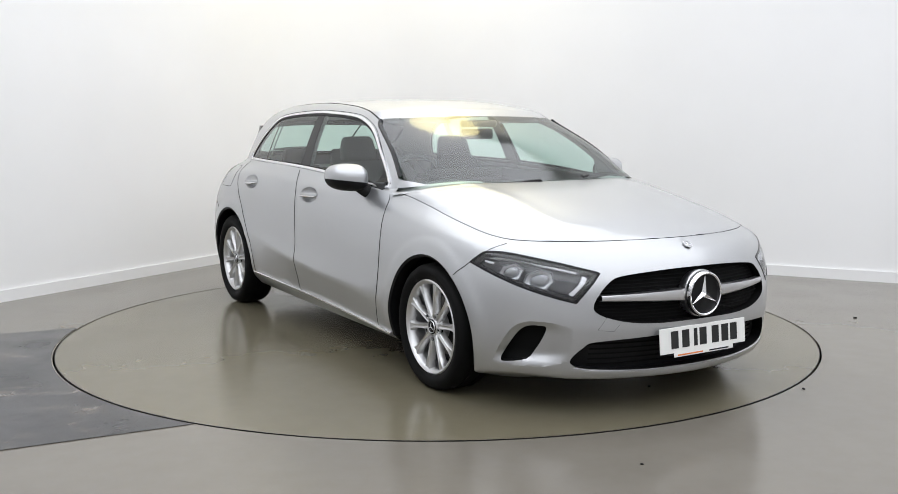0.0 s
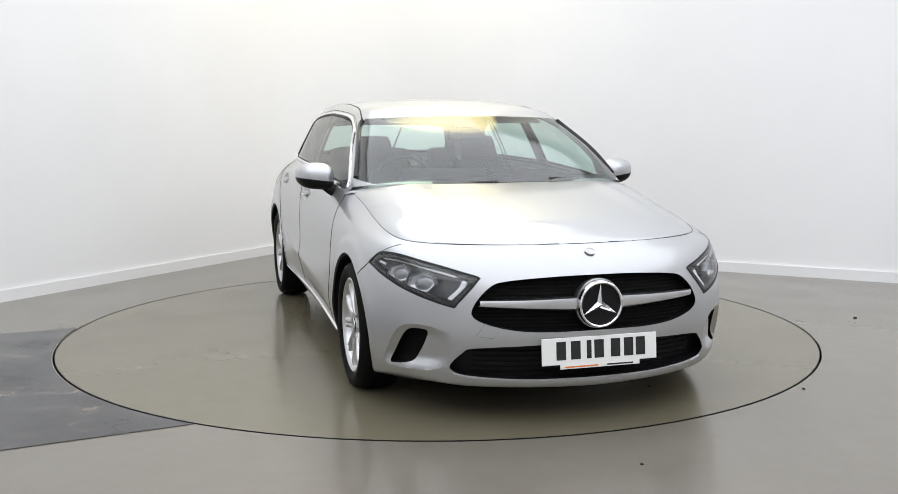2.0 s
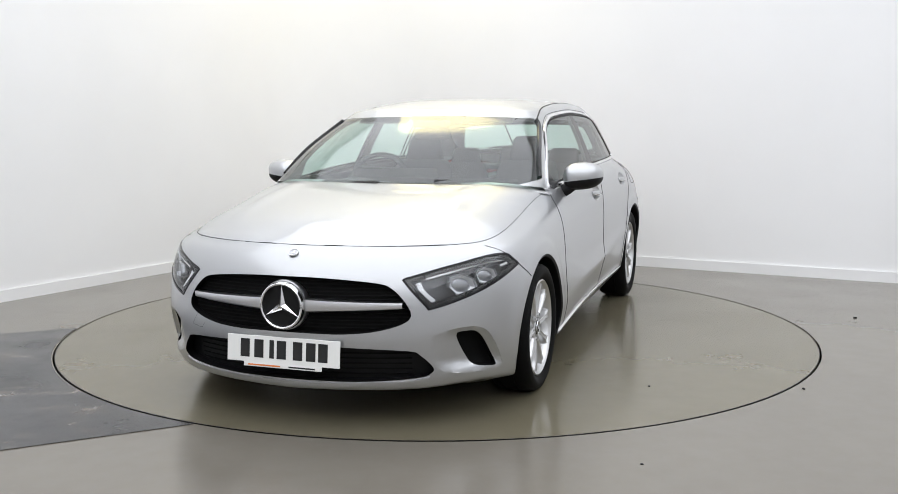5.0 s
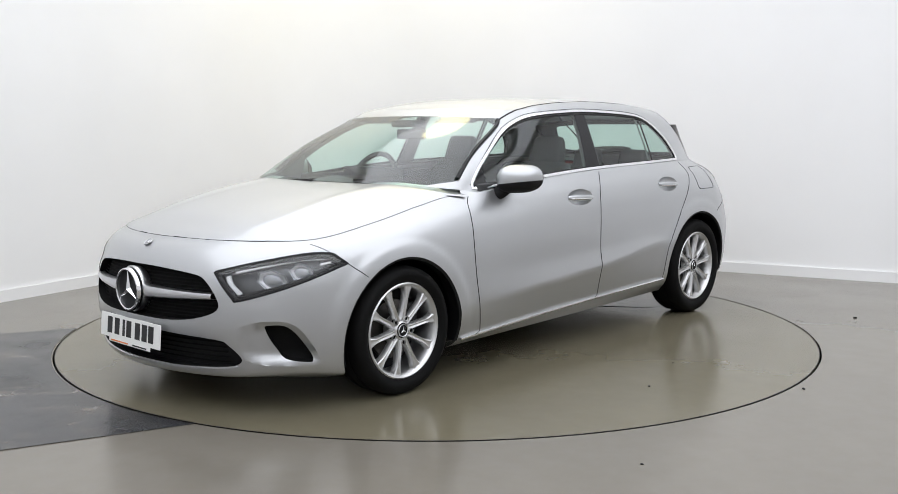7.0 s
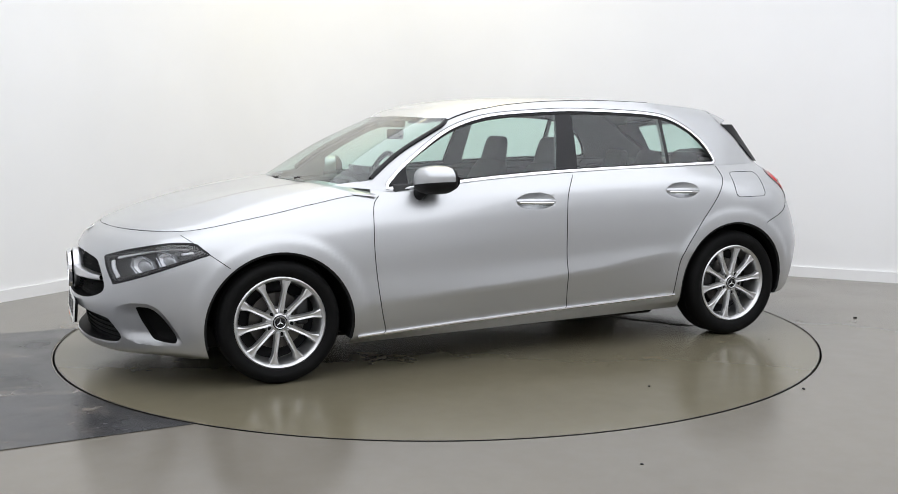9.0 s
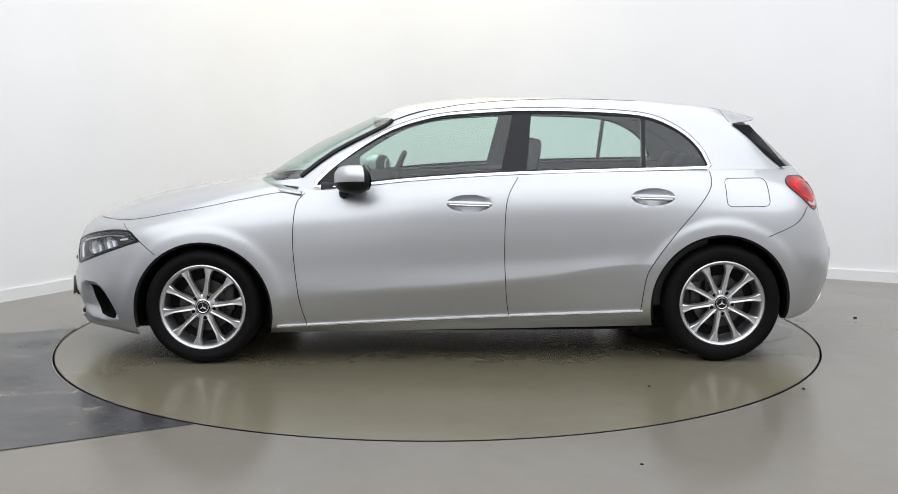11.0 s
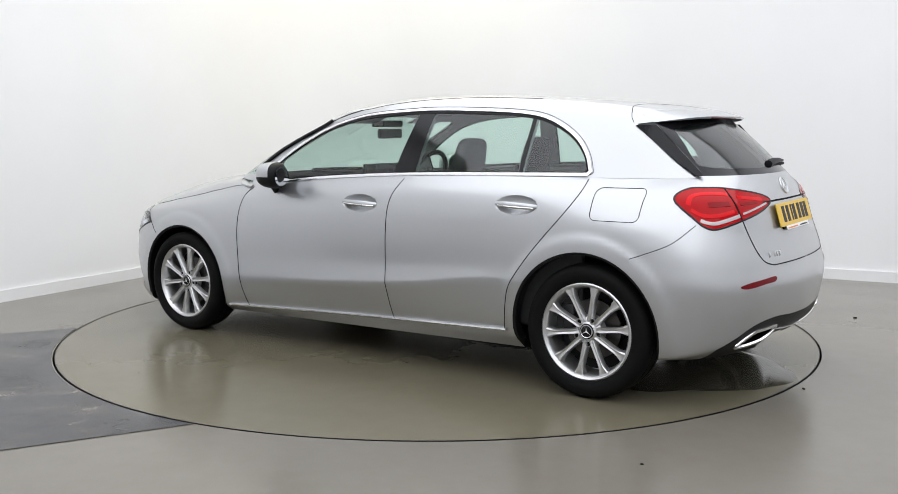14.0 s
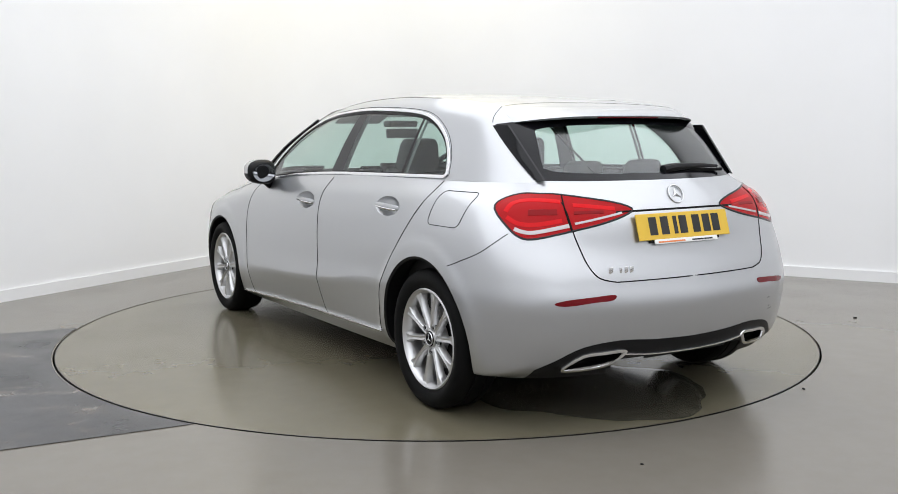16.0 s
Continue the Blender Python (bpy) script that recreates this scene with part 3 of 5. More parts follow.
DIFFUSER = [(0.69, 0.1)] + smooth([(0.69, 0.265), (0.631, 0.303), (0.53, 0.361), (0.374, 0.382), (0.2, 0.372), (-0.02, 0.366)], 4) + [(-0.02, 0.1)]
EXHAUST = smooth([(0.584, 0.27), (0.522, 0.323), (0.43, 0.332), (0.345, 0.335), (0.350, 0.314), (0.406, 0.273), (0.541, 0.257)], 3, True)
DOOR_F = smooth([(0.823, 0.216), (0.855, 0.344), (0.878, 0.532), (0.884, 0.687), (0.869, 0.839), (0.827, 0.893)], 4)
DOOR_M = smooth([(-0.242, 0.245), (-0.227, 0.358), (-0.217, 0.568), (-0.222, 0.789), (-0.241, 0.89), (-0.290, 0.975)], 4)
DOOR_R = smooth([(-0.934, 0.275), (-0.956, 0.449), (-0.997, 0.537), (-1.106, 0.683), (-1.238, 0.838), (-1.300, 0.933), (-1.309, 1.0)], 4)
SILL = [(0.975, 0.195), (0.4, 0.219), (-0.232, 0.243), (-0.943, 0.270)]
FLAP = [(-1.603 + 0.028 * (1 - math.cos(radians(90 * k / 4))) , 0.938 + 0.027 * math.sin(radians(90 * k / 4))) for k in range(5)] + [
    (-1.402 + 0.028 * math.sin(radians(90 * k / 4)), 0.938 + 0.027 * math.cos(radians(90 * k / 4))) for k in range(5)] + [
    (-1.402 + 0.028 * math.cos(radians(90 * k / 4)), 0.850 - 0.027 * math.sin(radians(90 * k / 4))) for k in range(5)] + [
    (-1.575 - 0.028 * math.sin(radians(90 * k / 4)), 0.850 - 0.027 * math.cos(radians(90 * k / 4))) for k in range(5)]

carve("front_bumper", [(1.60, 0.583), (1.689, 0.65), (1.75, 0.70), (1.83, 0.74), (1.84, 0.82), (2.4, 0.82), (2.4, 0.0), (1.60, 0.0)], "side", ["lower"])
carve("rear_bumper", [(-1.584, 0.667), (-1.646, 0.69), (-1.755, 0.739), (-1.83, 0.815), (-1.90, 0.80), (-2.4, 0.80), (-2.4, 0.0), (-1.584, 0.0)], "side", ["lower"])
carve("tailgate", TAILGATE, "rear", ["lower", "rear_bumper", "ledge"], lambda c: c.x < -1.6)
carve("diffuser", DIFFUSER, "rear", ["lower", "rear_bumper"], lambda c: c.x < -1.85)
carve("exhaust", EXHAUST, "rear", ["lower", "rear_bumper", "diffuser"], lambda c: c.x < -1.85)
carve("reflector", REFLECTOR, "rear", ["rear_bumper"], lambda c: c.x < -1.85)
carve("tail_lamp", TAIL_LAMP, "tail", ["lower", "rear_bumper", "tailgate"], lambda c: c.x < -1.6)
carve("headlamp", HEADLAMP, "nose", ["lower", "front_bumper"], lambda c: c.x > 1.5)
carve("scoop", SCOOP, "nose", ["front_bumper"], lambda c: c.x > 1.5)
carve("fog_inlet", FOG, "nose", ["front_bumper", "scoop"], lambda c: c.x > 1.5)
carve("grille", GRILLE, "front", ["front_bumper"], lambda c: c.x > 1.9)
carve("intake", INTAKE, "front", ["front_bumper", "scoop"], lambda c: c.x > 1.9)
carve("front_door", SILL[:2] + SILL[2:3] + DOOR_M[0:] + [(-0.3, 1.1), (0.83, 1.1)] + DOOR_F[::-1] , "side", ["lower"], lambda c: c.y > 0.5)
carve("rear_door", [SILL[2], SILL[3]] + DOOR_R + [(-1.309, 1.1), (-0.3, 1.1)] + DOOR_M[::-1], "side", ["lower"], lambda c: c.y > 0.5)
carve("fuel_flap", FLAP, "side", ["lower", "rear_bumper"], lambda c: c.y > 0.5)
carve("pillar", GLASS_LINE, "side", ["house"], lambda c: c.y > 0.45)
carve("front_glass", [(0.66, 0.5), (0.66, 1.5), (-0.283, 1.5), (-0.275, 1.32), (-0.195, 0.98), (-0.190, 0.5)], "side", ["pillar"])
carve("rear_glass", [(-0.335, 0.5), (-0.335, 0.985), (-0.372, 1.32), (-0.372, 1.5), (-0.965, 1.5), (-0.957, 1.27), (-0.943, 1.0), (-0.943, 0.5)], "side", ["pillar"])
carve("quarter_glass", [(-0.965, 0.5), (-0.965, 1.0), (-0.979, 1.27), (-0.99, 1.5), (-1.6, 1.5), (-1.6, 0.5)], "side", ["pillar"])
carve("windscreen", SCREEN, "front", ["house"], lambda c: c.x > 0.2)
carve("rear_frame", REAR_SCREEN, "rear", ["house", "ledge", "tailgate"], lambda c: c.x < -1.470 - (1.246 - c.z) * 1.23)
carve("rear_pane", REAR_PANE, "rear", ["rear_frame"])


# dents and hollows pressed into the panels
def press(pick, amount):
    for v in {v for f in shell.faces if pick(f) for v in f.verts}:
        d = amount(v.co)
        if d:
            v.co += d


def in_cup(co, cx, cz, a, b):
    r = ((co.x - cx) / a) ** 2 + ((co.z - cz) / b) ** 2
    return Vector((0, -0.022 * (1 - r) ** 0.7, 0)) if r < 1 and co.y > 0.5 else None


CUPS = ((-0.034, 0.843, 0.118, 0.045), (-0.990, 0.874, 0.114, 0.045))
for c in CUPS:
    carve("cup", [(c[0] + c[2] * math.cos(2 * math.pi * k / 28), c[1] + c[3] * math.sin(2 * math.pi * k / 28)) for k in range(28)], "side", ["front_door", "rear_door"])
    press(lambda f: f[TAG] == PANELS["cup"], lambda co: in_cup(co, *c))
top_edge = [Vector((p[0], p[1])) for p in SCOOP]


def scoop_depth(co):
    h, z = co.x - co.y, co.z
    if not inside([(p[0], p[1]) for p in SCOOP], h, z):
        return None
    away = min((Vector((h, z)) - p).length for p in top_edge)
    d = 0.028 * min(1, away / 0.040) * min(1, max(0, (1.50 - h) / 0.16)) * min(1, max(0, (z - 0.22) / 0.06) + 0.15)
    return Vector((-d * ROOT, -d * ROOT, 0))


press(lambda f: f[TAG] in (PANELS["scoop"], PANELS["fog_inlet"]), scoop_depth)

# swelling round the wheel arches
low = {PANELS[n] for n in ("lower", "front_bumper", "rear_bumper", "front_door", "rear_door")}
for v in {v for f in shell.faces if f[TAG] in low for v in f.verts}:
    if v.co.y < 0.6:
        continue
    for cx, cz, r in ARCHES:
        d = math.hypot(v.co.x - cx, v.co.z - cz) - r
        if -0.01 < d < 0.085 and v.co.z > cz - 0.15:
            v.co.y += 0.007 * (1 if d < 0.055 else (1 - (d - 0.055) / 0.03)) * min(1, (v.co.z - cz + 0.15) / 0.15)

SWOLLEN = BVHTree.FromBMesh(shell)

# hand the faces out, panel by panel
BY_TAG = {}
for f in shell.faces:
    BY_TAG.setdefault(f[TAG], []).append(f)


def piece(names, sides=(1, -1), shift=None, wall=None, keep=lambda c: True):
    """A bmesh of the panels, on the given sides; wall: depth vector by which the faces sink, with walls round them."""
    bm = bmesh.new()
    for s in sides:
        vm = {}
        faces = []
        for n in names:
            for f in BY_TAG.get(PANELS[n], []):
                if not keep(f.calc_center_median()):
                    continue
                vs = []
                for v in f.verts:
                    if v not in vm:
                        co = v.co + (v.normal * shift if shift else Vector())
                        vm[v] = bm.verts.new((co.x, co.y * s, co.z))
                    vs.append(vm[v])
                try:
                    faces.append(bm.faces.new(vs if s > 0 else vs[::-1]))
                except ValueError:
                    pass
    if len(sides) == 2:
        bmesh.ops.remove_doubles(bm, verts=[v for v in bm.verts if abs(v.co.y) < 2e-3], dist=1.5e-3)
    if wall:
        rim = [e for e in bm.edges if e.is_boundary and not all(abs(v.co.y) < 1e-3 for v in e.verts)]
        out = bmesh.ops.extrude_edge_only(bm, edges=rim)["geom"]
        fresh = {v for v in out if isinstance(v, bmesh.types.BMVert)}
        old = [v for v in bm.verts if v not in fresh]
        for v in old:
            v.co += Vector((wall[0], wall[1] * (1 if v.co.y > 0 else -1), wall[2]))
    return bm


def mirrored(bm):
    new_bm = bm.copy()
    for v in new_bm.verts:
        v.co.y = -v.co.y
    bmesh.ops.reverse_faces(new_bm, faces=new_bm.faces)
    return new_bm


def both(name, bm, mat, parent, label="", smooth=True):
    """The part on the car's left and its mirror image on the right."""
    other = mirrored(bm)
    return part(name, bm, mat, parent, label, smooth), part(name, other, mat, parent, label, smooth)


def strip_bm(points, width, height, closed=False, bm=None, mirror=False):
    """A low rounded moulding along (place, normal) pairs."""
    rows, n = [], len(points)
    for i, (p, nrm) in enumerate(points):
        a = points[(i - 1) % n if closed else max(i - 1, 0)][0]
        b = points[(i + 1) % n if closed else min(i + 1, n - 1)][0]
        side = nrm.cross(b - a).normalized()
        rows.append([p + side * (width * k / 2) + nrm * hgt for k, hgt in ((-1, -0.003), (-0.8, height * 0.75), (0, height), (0.8, height * 0.75), (1, -0.003))])
    if closed:
        rows.append(rows[0])
    return grid_bm(rows, bm)


def line_on(view, pts, step=0.014, tree=None):
    """The outline laid on the shell, in steps short enough to follow it."""
    out = []
    for a, b in zip(pts, pts[1:]):
        n = max(1, int(math.hypot(b[0] - a[0], b[1] - a[1]) / step))
        out += [on_skin(view, a[0] + (b[0] - a[0]) * k / n, a[1] + (b[1] - a[1]) * k / n, tree) for k in range(n)]
    return out + [on_skin(view, pts[-1][0], pts[-1][1], tree)]


def islands(bm):
    """The separate pieces of a mesh, each in a mesh of its own."""
    left, out = set(bm.faces), []
    while left:
        todo, got = [left.pop()], []
        while todo:
            f = todo.pop()
            got.append(f)
            for e in f.edges:
                for o in e.link_faces:
                    if o in left:
                        left.remove(o)
                        todo.append(o)
        nb, vm = bmesh.new(), {}
        for f in got:
            for v in f.verts:
                if v not in vm:
                    vm[v] = nb.verts.new(v.co)
            nb.faces.new([vm[v] for v in f.verts])
        out.append(nb)
    bm.free()
    return [b for b in out if len(b.faces) > 3]


car = tagged(new("car"), "silver metallic five-door hatchback car with alloy wheels on a turntable", "car")
body = part("body", piece(["lower", "house", "roof", "ledge"]), M_PAINT, car, "silver metallic body shell with roof and wings")
part("bonnet", piece(["bonnet"]), M_PAINT, car, "silver bonnet with two soft creases")
bumper = part("front_bumper", piece(["front_bumper", "scoop"]), M_PAINT, car, "silver front bumper with side scoops")
rear_bumper = part("rear_bumper", piece(["rear_bumper"]), M_PAINT, car)
tailgate = part("tailgate", piece(["tailgate"]), M_PAINT, car)
doors = {}
for nm, cup in (("front_door", CUPS[0]), ("rear_door", CUPS[1])):
    for s in (1, -1):
        doors[nm, s] = part(nm, piece([nm], (s,)), M_PAINT, car)
for s in (1, -1):
    for bm in islands(piece(["cup"], (s,))):
        part("handle_recess", bm, M_PAINT, car)
for s in (1, -1):
    part("fuel_flap" if s > 0 else "quarter_panel", piece(["fuel_flap"], (s,)), M_PAINT, car)

# dark lining inside the shell
part("cabin_lining", piece(["house", "roof", "pillar"], shift=-0.022, keep=lambda c: -1.5 < c.x < 0.36 or c.y > 0.5), M_LINING, car, "dark grey roof and pillar lining")
for s in (1, -1):
    for bm in islands(piece(["pillar"], (s,))):
        part("side_pillar_trim", bm, M_BLACK, car, "gloss black pillar cover")
for nm in ("front_glass", "rear_glass", "quarter_glass"):
    for s in (1, -1):
        g = part(nm.replace("glass", "window"), piece([nm], (s,)), M_GLASS, doors["front_door" if nm == "front_glass" else "rear_door", s])
screen = part("windscreen", piece(["windscreen"]), M_SCREEN, car)
part("rear_screen_frame", piece(["rear_frame"]), M_BLACK, tailgate, "gloss black rear screen surround")
part("rear_screen", piece(["rear_pane"]), M_SCREEN, tailgate)

# chrome round the side glass and along the sills, black seals, panel gaps
GL3 = [(p + n * 0.002, n) for p, n in line_on("side", GLASS_LINE)]
both("window_trim", strip_bm(GL3, 0.019, 0.007, True), M_WINDOWTRIM, car, "bright chrome window surround")
both("trim_gap", strip_bm(line_on("side", [((q[0] + 0.25) * 1.013 - 0.25, (q[1] - 1.12) * 1.055 + 1.124) for q in GLASS_LINE[20:]]), 0.0032, 0.0014), M_GAP, car)
both("window_seal", strip_bm([(p, n) for p, n in line_on("side", [((q[0] + 0.25) * 0.987 - 0.25, (q[1] - 1.12) * 0.93 + 1.12) for q in GLASS_LINE])], 0.014, 0.003, True), M_PLASTIC, car)
both("sill_trim", strip_bm([(p + n * 0.004, n) for p, n in line_on("side", smooth([(q[0], q[1] + 0.006) for q in SILL], 14))], 0.016, 0.011), M_CHROME, car, "thin chrome sill strip")
for pts, wide, loop in ((DOOR_F, 0.0046, False), (DOOR_M, 0.0046, False), (DOOR_R, 0.0046, False), (FLAP, 0.0035, True),
                       (smooth([(-1.584, 0.667), (-1.646, 0.69), (-1.755, 0.739), (-1.83, 0.815)], 5), 0.004, False),
                       (smooth([(1.60, 0.583), (1.689, 0.65)], 5), 0.004, False), (smooth([(1.75, 0.70), (1.80, 0.735)], 5), 0.003, False)):
    both("panel_gap", strip_bm(line_on("side", pts + pts[:1], tree=SWOLLEN)[:-1] if loop else line_on("side", pts, tree=SWOLLEN), wide, 0.0018, loop), M_GAP, car)
edge = [(Vector(p), SKIN.find_nearest(Vector(p))[1]) for p in EDGE[::2]]
both("bonnet_gap", strip_bm(edge, 0.0022, 0.0018), M_GAP, car)
both("tailgate_gap", strip_bm(line_on("rear", TAILGATE[0:-6]), 0.006, 0.002), M_GAP, car)
roof_seam = [SKIN.ray_cast(Vector((-1.33 - 0.10 * (y / 0.56) ** 2, y, 2)), Vector((0, 0, -1)))[:2] for y in np.linspace(0.0, 0.55, 14)]
roof_seam += line_on("side", [(-1.436, 1.280), (-1.452, 1.258)])
both("spoiler_gap", strip_bm([(p, n) for p, n in roof_seam if p], 0.004, 0.001), M_GAP, car)
# black strip from the windscreen's foot up the pillar and on along the roof
screen_edge = line_on("front", [(p[0] - 0.003, p[1]) for p in SCREEN[5:-9]])
roof_groove = []
corner = screen_edge[-1][0]
for x in np.linspace(corner.x - 0.02, -0.95, 40):
    y = float(np.interp(-x, -G_ROOF[NC // 2:-NR // 2, 0], G_ROOF[NC // 2:-NR // 2, 1])) * 0.965
    f = min(1.0, (corner.x - x) / 0.34)
    y = corner.y + (y - corner.y) * f * f * (3 - 2 * f)
    h = SKIN.ray_cast(Vector((x, y, 2)), Vector((0, 0, -1)))
    roof_groove.append((h[0], h[1]))
both("windscreen_seal", strip_bm(screen_edge, 0.024, 0.017), M_BLACK, car, "black seal beside the windscreen")
both("roof_seam", strip_bm([screen_edge[-1]] + roof_groove, 0.010, 0.0025), M_PLASTIC, car)
cowl = [(Vector((float(x), float(y), float(z) - 0.004)), Vector((0.3, 0, 0.95))) for x, y, z in BONNET[15:, -1, :]]
filler = [(Vector((float(x) - 0.026, float(y), float(z) - 0.001)), Vector((0.3, 0.2, 0.93)).normalized()) for x, y, z in BONNET[0:16, -1, :]]
both("cowl_panel", strip_bm(filler, 0.056, 0.004), M_PAINT, car)
both("scuttle", strip_bm(cowl, 0.030, 0.003), M_PLASTIC, car)

# wheel houses and underside
for cx, cz, r in ARCHES:
    bm = bmesh.new()
    rows = []
    for k in range(41):
        a = radians(-14 + 208 * k / 40)
        ca, sa = math.cos(a), math.sin(a)
        outer = on_skin("side", cx + (r + 0.004) * ca, max(cz + (r + 0.004) * sa, 0.2))[0].y
        rows.append([(cx + rr * ca, y, cz + rr * sa) for rr, y in ((r + 0.001, outer + 0.007), (r - 0.012, outer + 0.001), (r - 0.012, outer - 0.05), (r + 0.02, outer - 0.10), (r, 0.5), (0.02, 0.49))])
    both("wheel_house", grid_bm(rows, bm), M_PLASTIC, car)
bm = box_bm(0.22, 0, 0.195, 3.5, 1.06, 0.13, 0.03)
box_bm(0, 0, 0.19, 1.88, 1.36, 0.12, 0.03, bm=bm)
part("underbody", bm, M_PLASTIC, car)

# grille, bar and emblem
grille = part("grille", piece(["grille"], wall=(-0.05, 0, 0)), M_GAP, car, "black honeycomb radiator grille")


def front_at(y, z, back=0.0):
    p, n = on_skin("front", abs(y), z)
    return Vector((p.x - back, y, z))


for z in np.arange(0.425, 0.615, 0.0145):
    reach = 0.505 - max(0, (z - 0.50)) * 0.75 - max(0, (0.47 - z)) * 2.6
    part("grille_slat", tube_bm([front_at(y, z, 0.034) for y in np.linspace(-reach, reach, 25)], 0.0026, 5), M_GAP, grille)
for s in (1, -1):
    rows = []
    for y in np.linspace(0.085, 0.487, 22):
        f = (y - 0.085) / 0.4
        mid, half = 0.515 + 0.004 * f, 0.028 * (1 - f) + 0.013 * f
        base = front_at(y, mid).x
        rows.append([(base + dx, s * y, mid + dz * half) for dx, dz in ((-0.03, -1.0), (-0.004, -1.0), (0.003, -0.75), (0.006, 0.2), (0.002, 0.9), (-0.006, 1.0), (-0.03, 1.0))])
    bm = grid_bm(rows, flip=(s > 0))
    bmesh.ops.recalc_face_normals(bm, faces=bm.faces)
    part("grille_bar", bm, M_SATIN, grille, "satin silver grille bar")
NOSE_X = front_at(0, 0.515).x


def emblem(x, y, z, r, thick, facing, parent, disc_mat, ring_mat, tilt=0.0):
    """Ring with three pointed arms on a dark disc."""
    m = Matrix.Translation((x, y, z)) @ Matrix.Rotation(facing, 4, "Z") @ Matrix.Rotation(tilt, 4, "Y")
    ring = lathe_bm([(r * 0.85, 0), (r * 0.87, thick), (r * 0.92, thick * 1.2), (r * 0.97, thick), (r, 0)], 48, "x")
    arms = []
    for k in range(3):
        a = radians(90 + 120 * k)
        tip = Vector((0, math.cos(a), math.sin(a))) * r * 0.86
        side = Vector((0, -math.sin(a), math.cos(a)))
        mid = Vector((thick * 1.2, 0, 0))
        root = [side * r * 0.155, -side * r * 0.155]
        vs = [ring.verts.new(q) for q in (tip + Vector((thick * 0.4, 0, 0)), root[0] + Vector((thick * 0.2, 0, 0)), mid, root[1] + Vector((thick * 0.2, 0, 0)))]
        ring.faces.new((vs[0], vs[1], vs[2]))
        ring.faces.new((vs[0], vs[2], vs[3]))
    bmesh.ops.transform(ring, matrix=m, verts=ring.verts)
    star = part("emblem", ring, ring_mat, parent, "chrome ring badge with three arms")
    if disc_mat:
        disc = lathe_bm([(0, thick * 0.1), (r * 0.85, thick * 0.1), (r * 0.95, -thick), (0, -thick)], 40, "x")
        bmesh.ops.transform(disc, matrix=m, verts=disc.verts)
        part("emblem_disc", disc, disc_mat, star)
    return star


emblem(NOSE_X + 0.007, 0, 0.513, 0.100, 0.014, 0, grille, M_PLASTIC, M_CHROME)
collar = lathe_bm([(0.085, -0.05), (0.100, -0.05), (0.106, -0.014), (0.103, -0.003), (0.095, -0.002)], 48, "x")
bmesh.ops.translate(collar, vec=(NOSE_X, 0, 0.513), verts=collar.verts)
part("emblem_collar", collar, M_SATIN, grille)
bp, bn = on_skin("front", 0.001, 0.716)
emblem(bp.x + 0.004, 0, bp.z + 0.004, 0.022, 0.0025, 0, car, M_LAMPMID, M_SATIN, -math.atan2(bn.z, bn.x))

bm = strip_bm(line_on("front", [(0.47, 0.437), (0.505, 0.385), (0.44, 0.378), (0.418, 0.405)]), 0.0010, 0.0006)
part("tow_cover_gap", mirrored(bm), M_GAP, bumper)
bm.free()

# lower intake and fog inlets
intake = part("lower_intake", piece(["intake"], wall=(-0.06, 0, 0)), M_PLASTIC, car, "black lower air intake")
for z in np.arange(0.225, 0.345, 0.022):
    reach = 0.50 if z < 0.32 else 0.46
    part("intake_slat", tube_bm([front_at(y, z, 0.056) for y in np.linspace(-reach, reach, 21)], 0.0035, 5), M_GAP, intake)
for s in (1, -1):
    part("fog_inlet", piece(["fog_inlet"], (s,), wall=(-0.03, -0.03, 0)), M_GAP, car, "black side air inlet")
both("intake_lip", strip_bm(line_on("front", [(p[0], p[1] - 0.012) for p in smooth([(0.0, 0.197), (0.2, 0.197), (0.36, 0.202), (0.5, 0.208), (0.58, 0.222)], 4)]), 0.022, 0.006), M_PAINT, car)

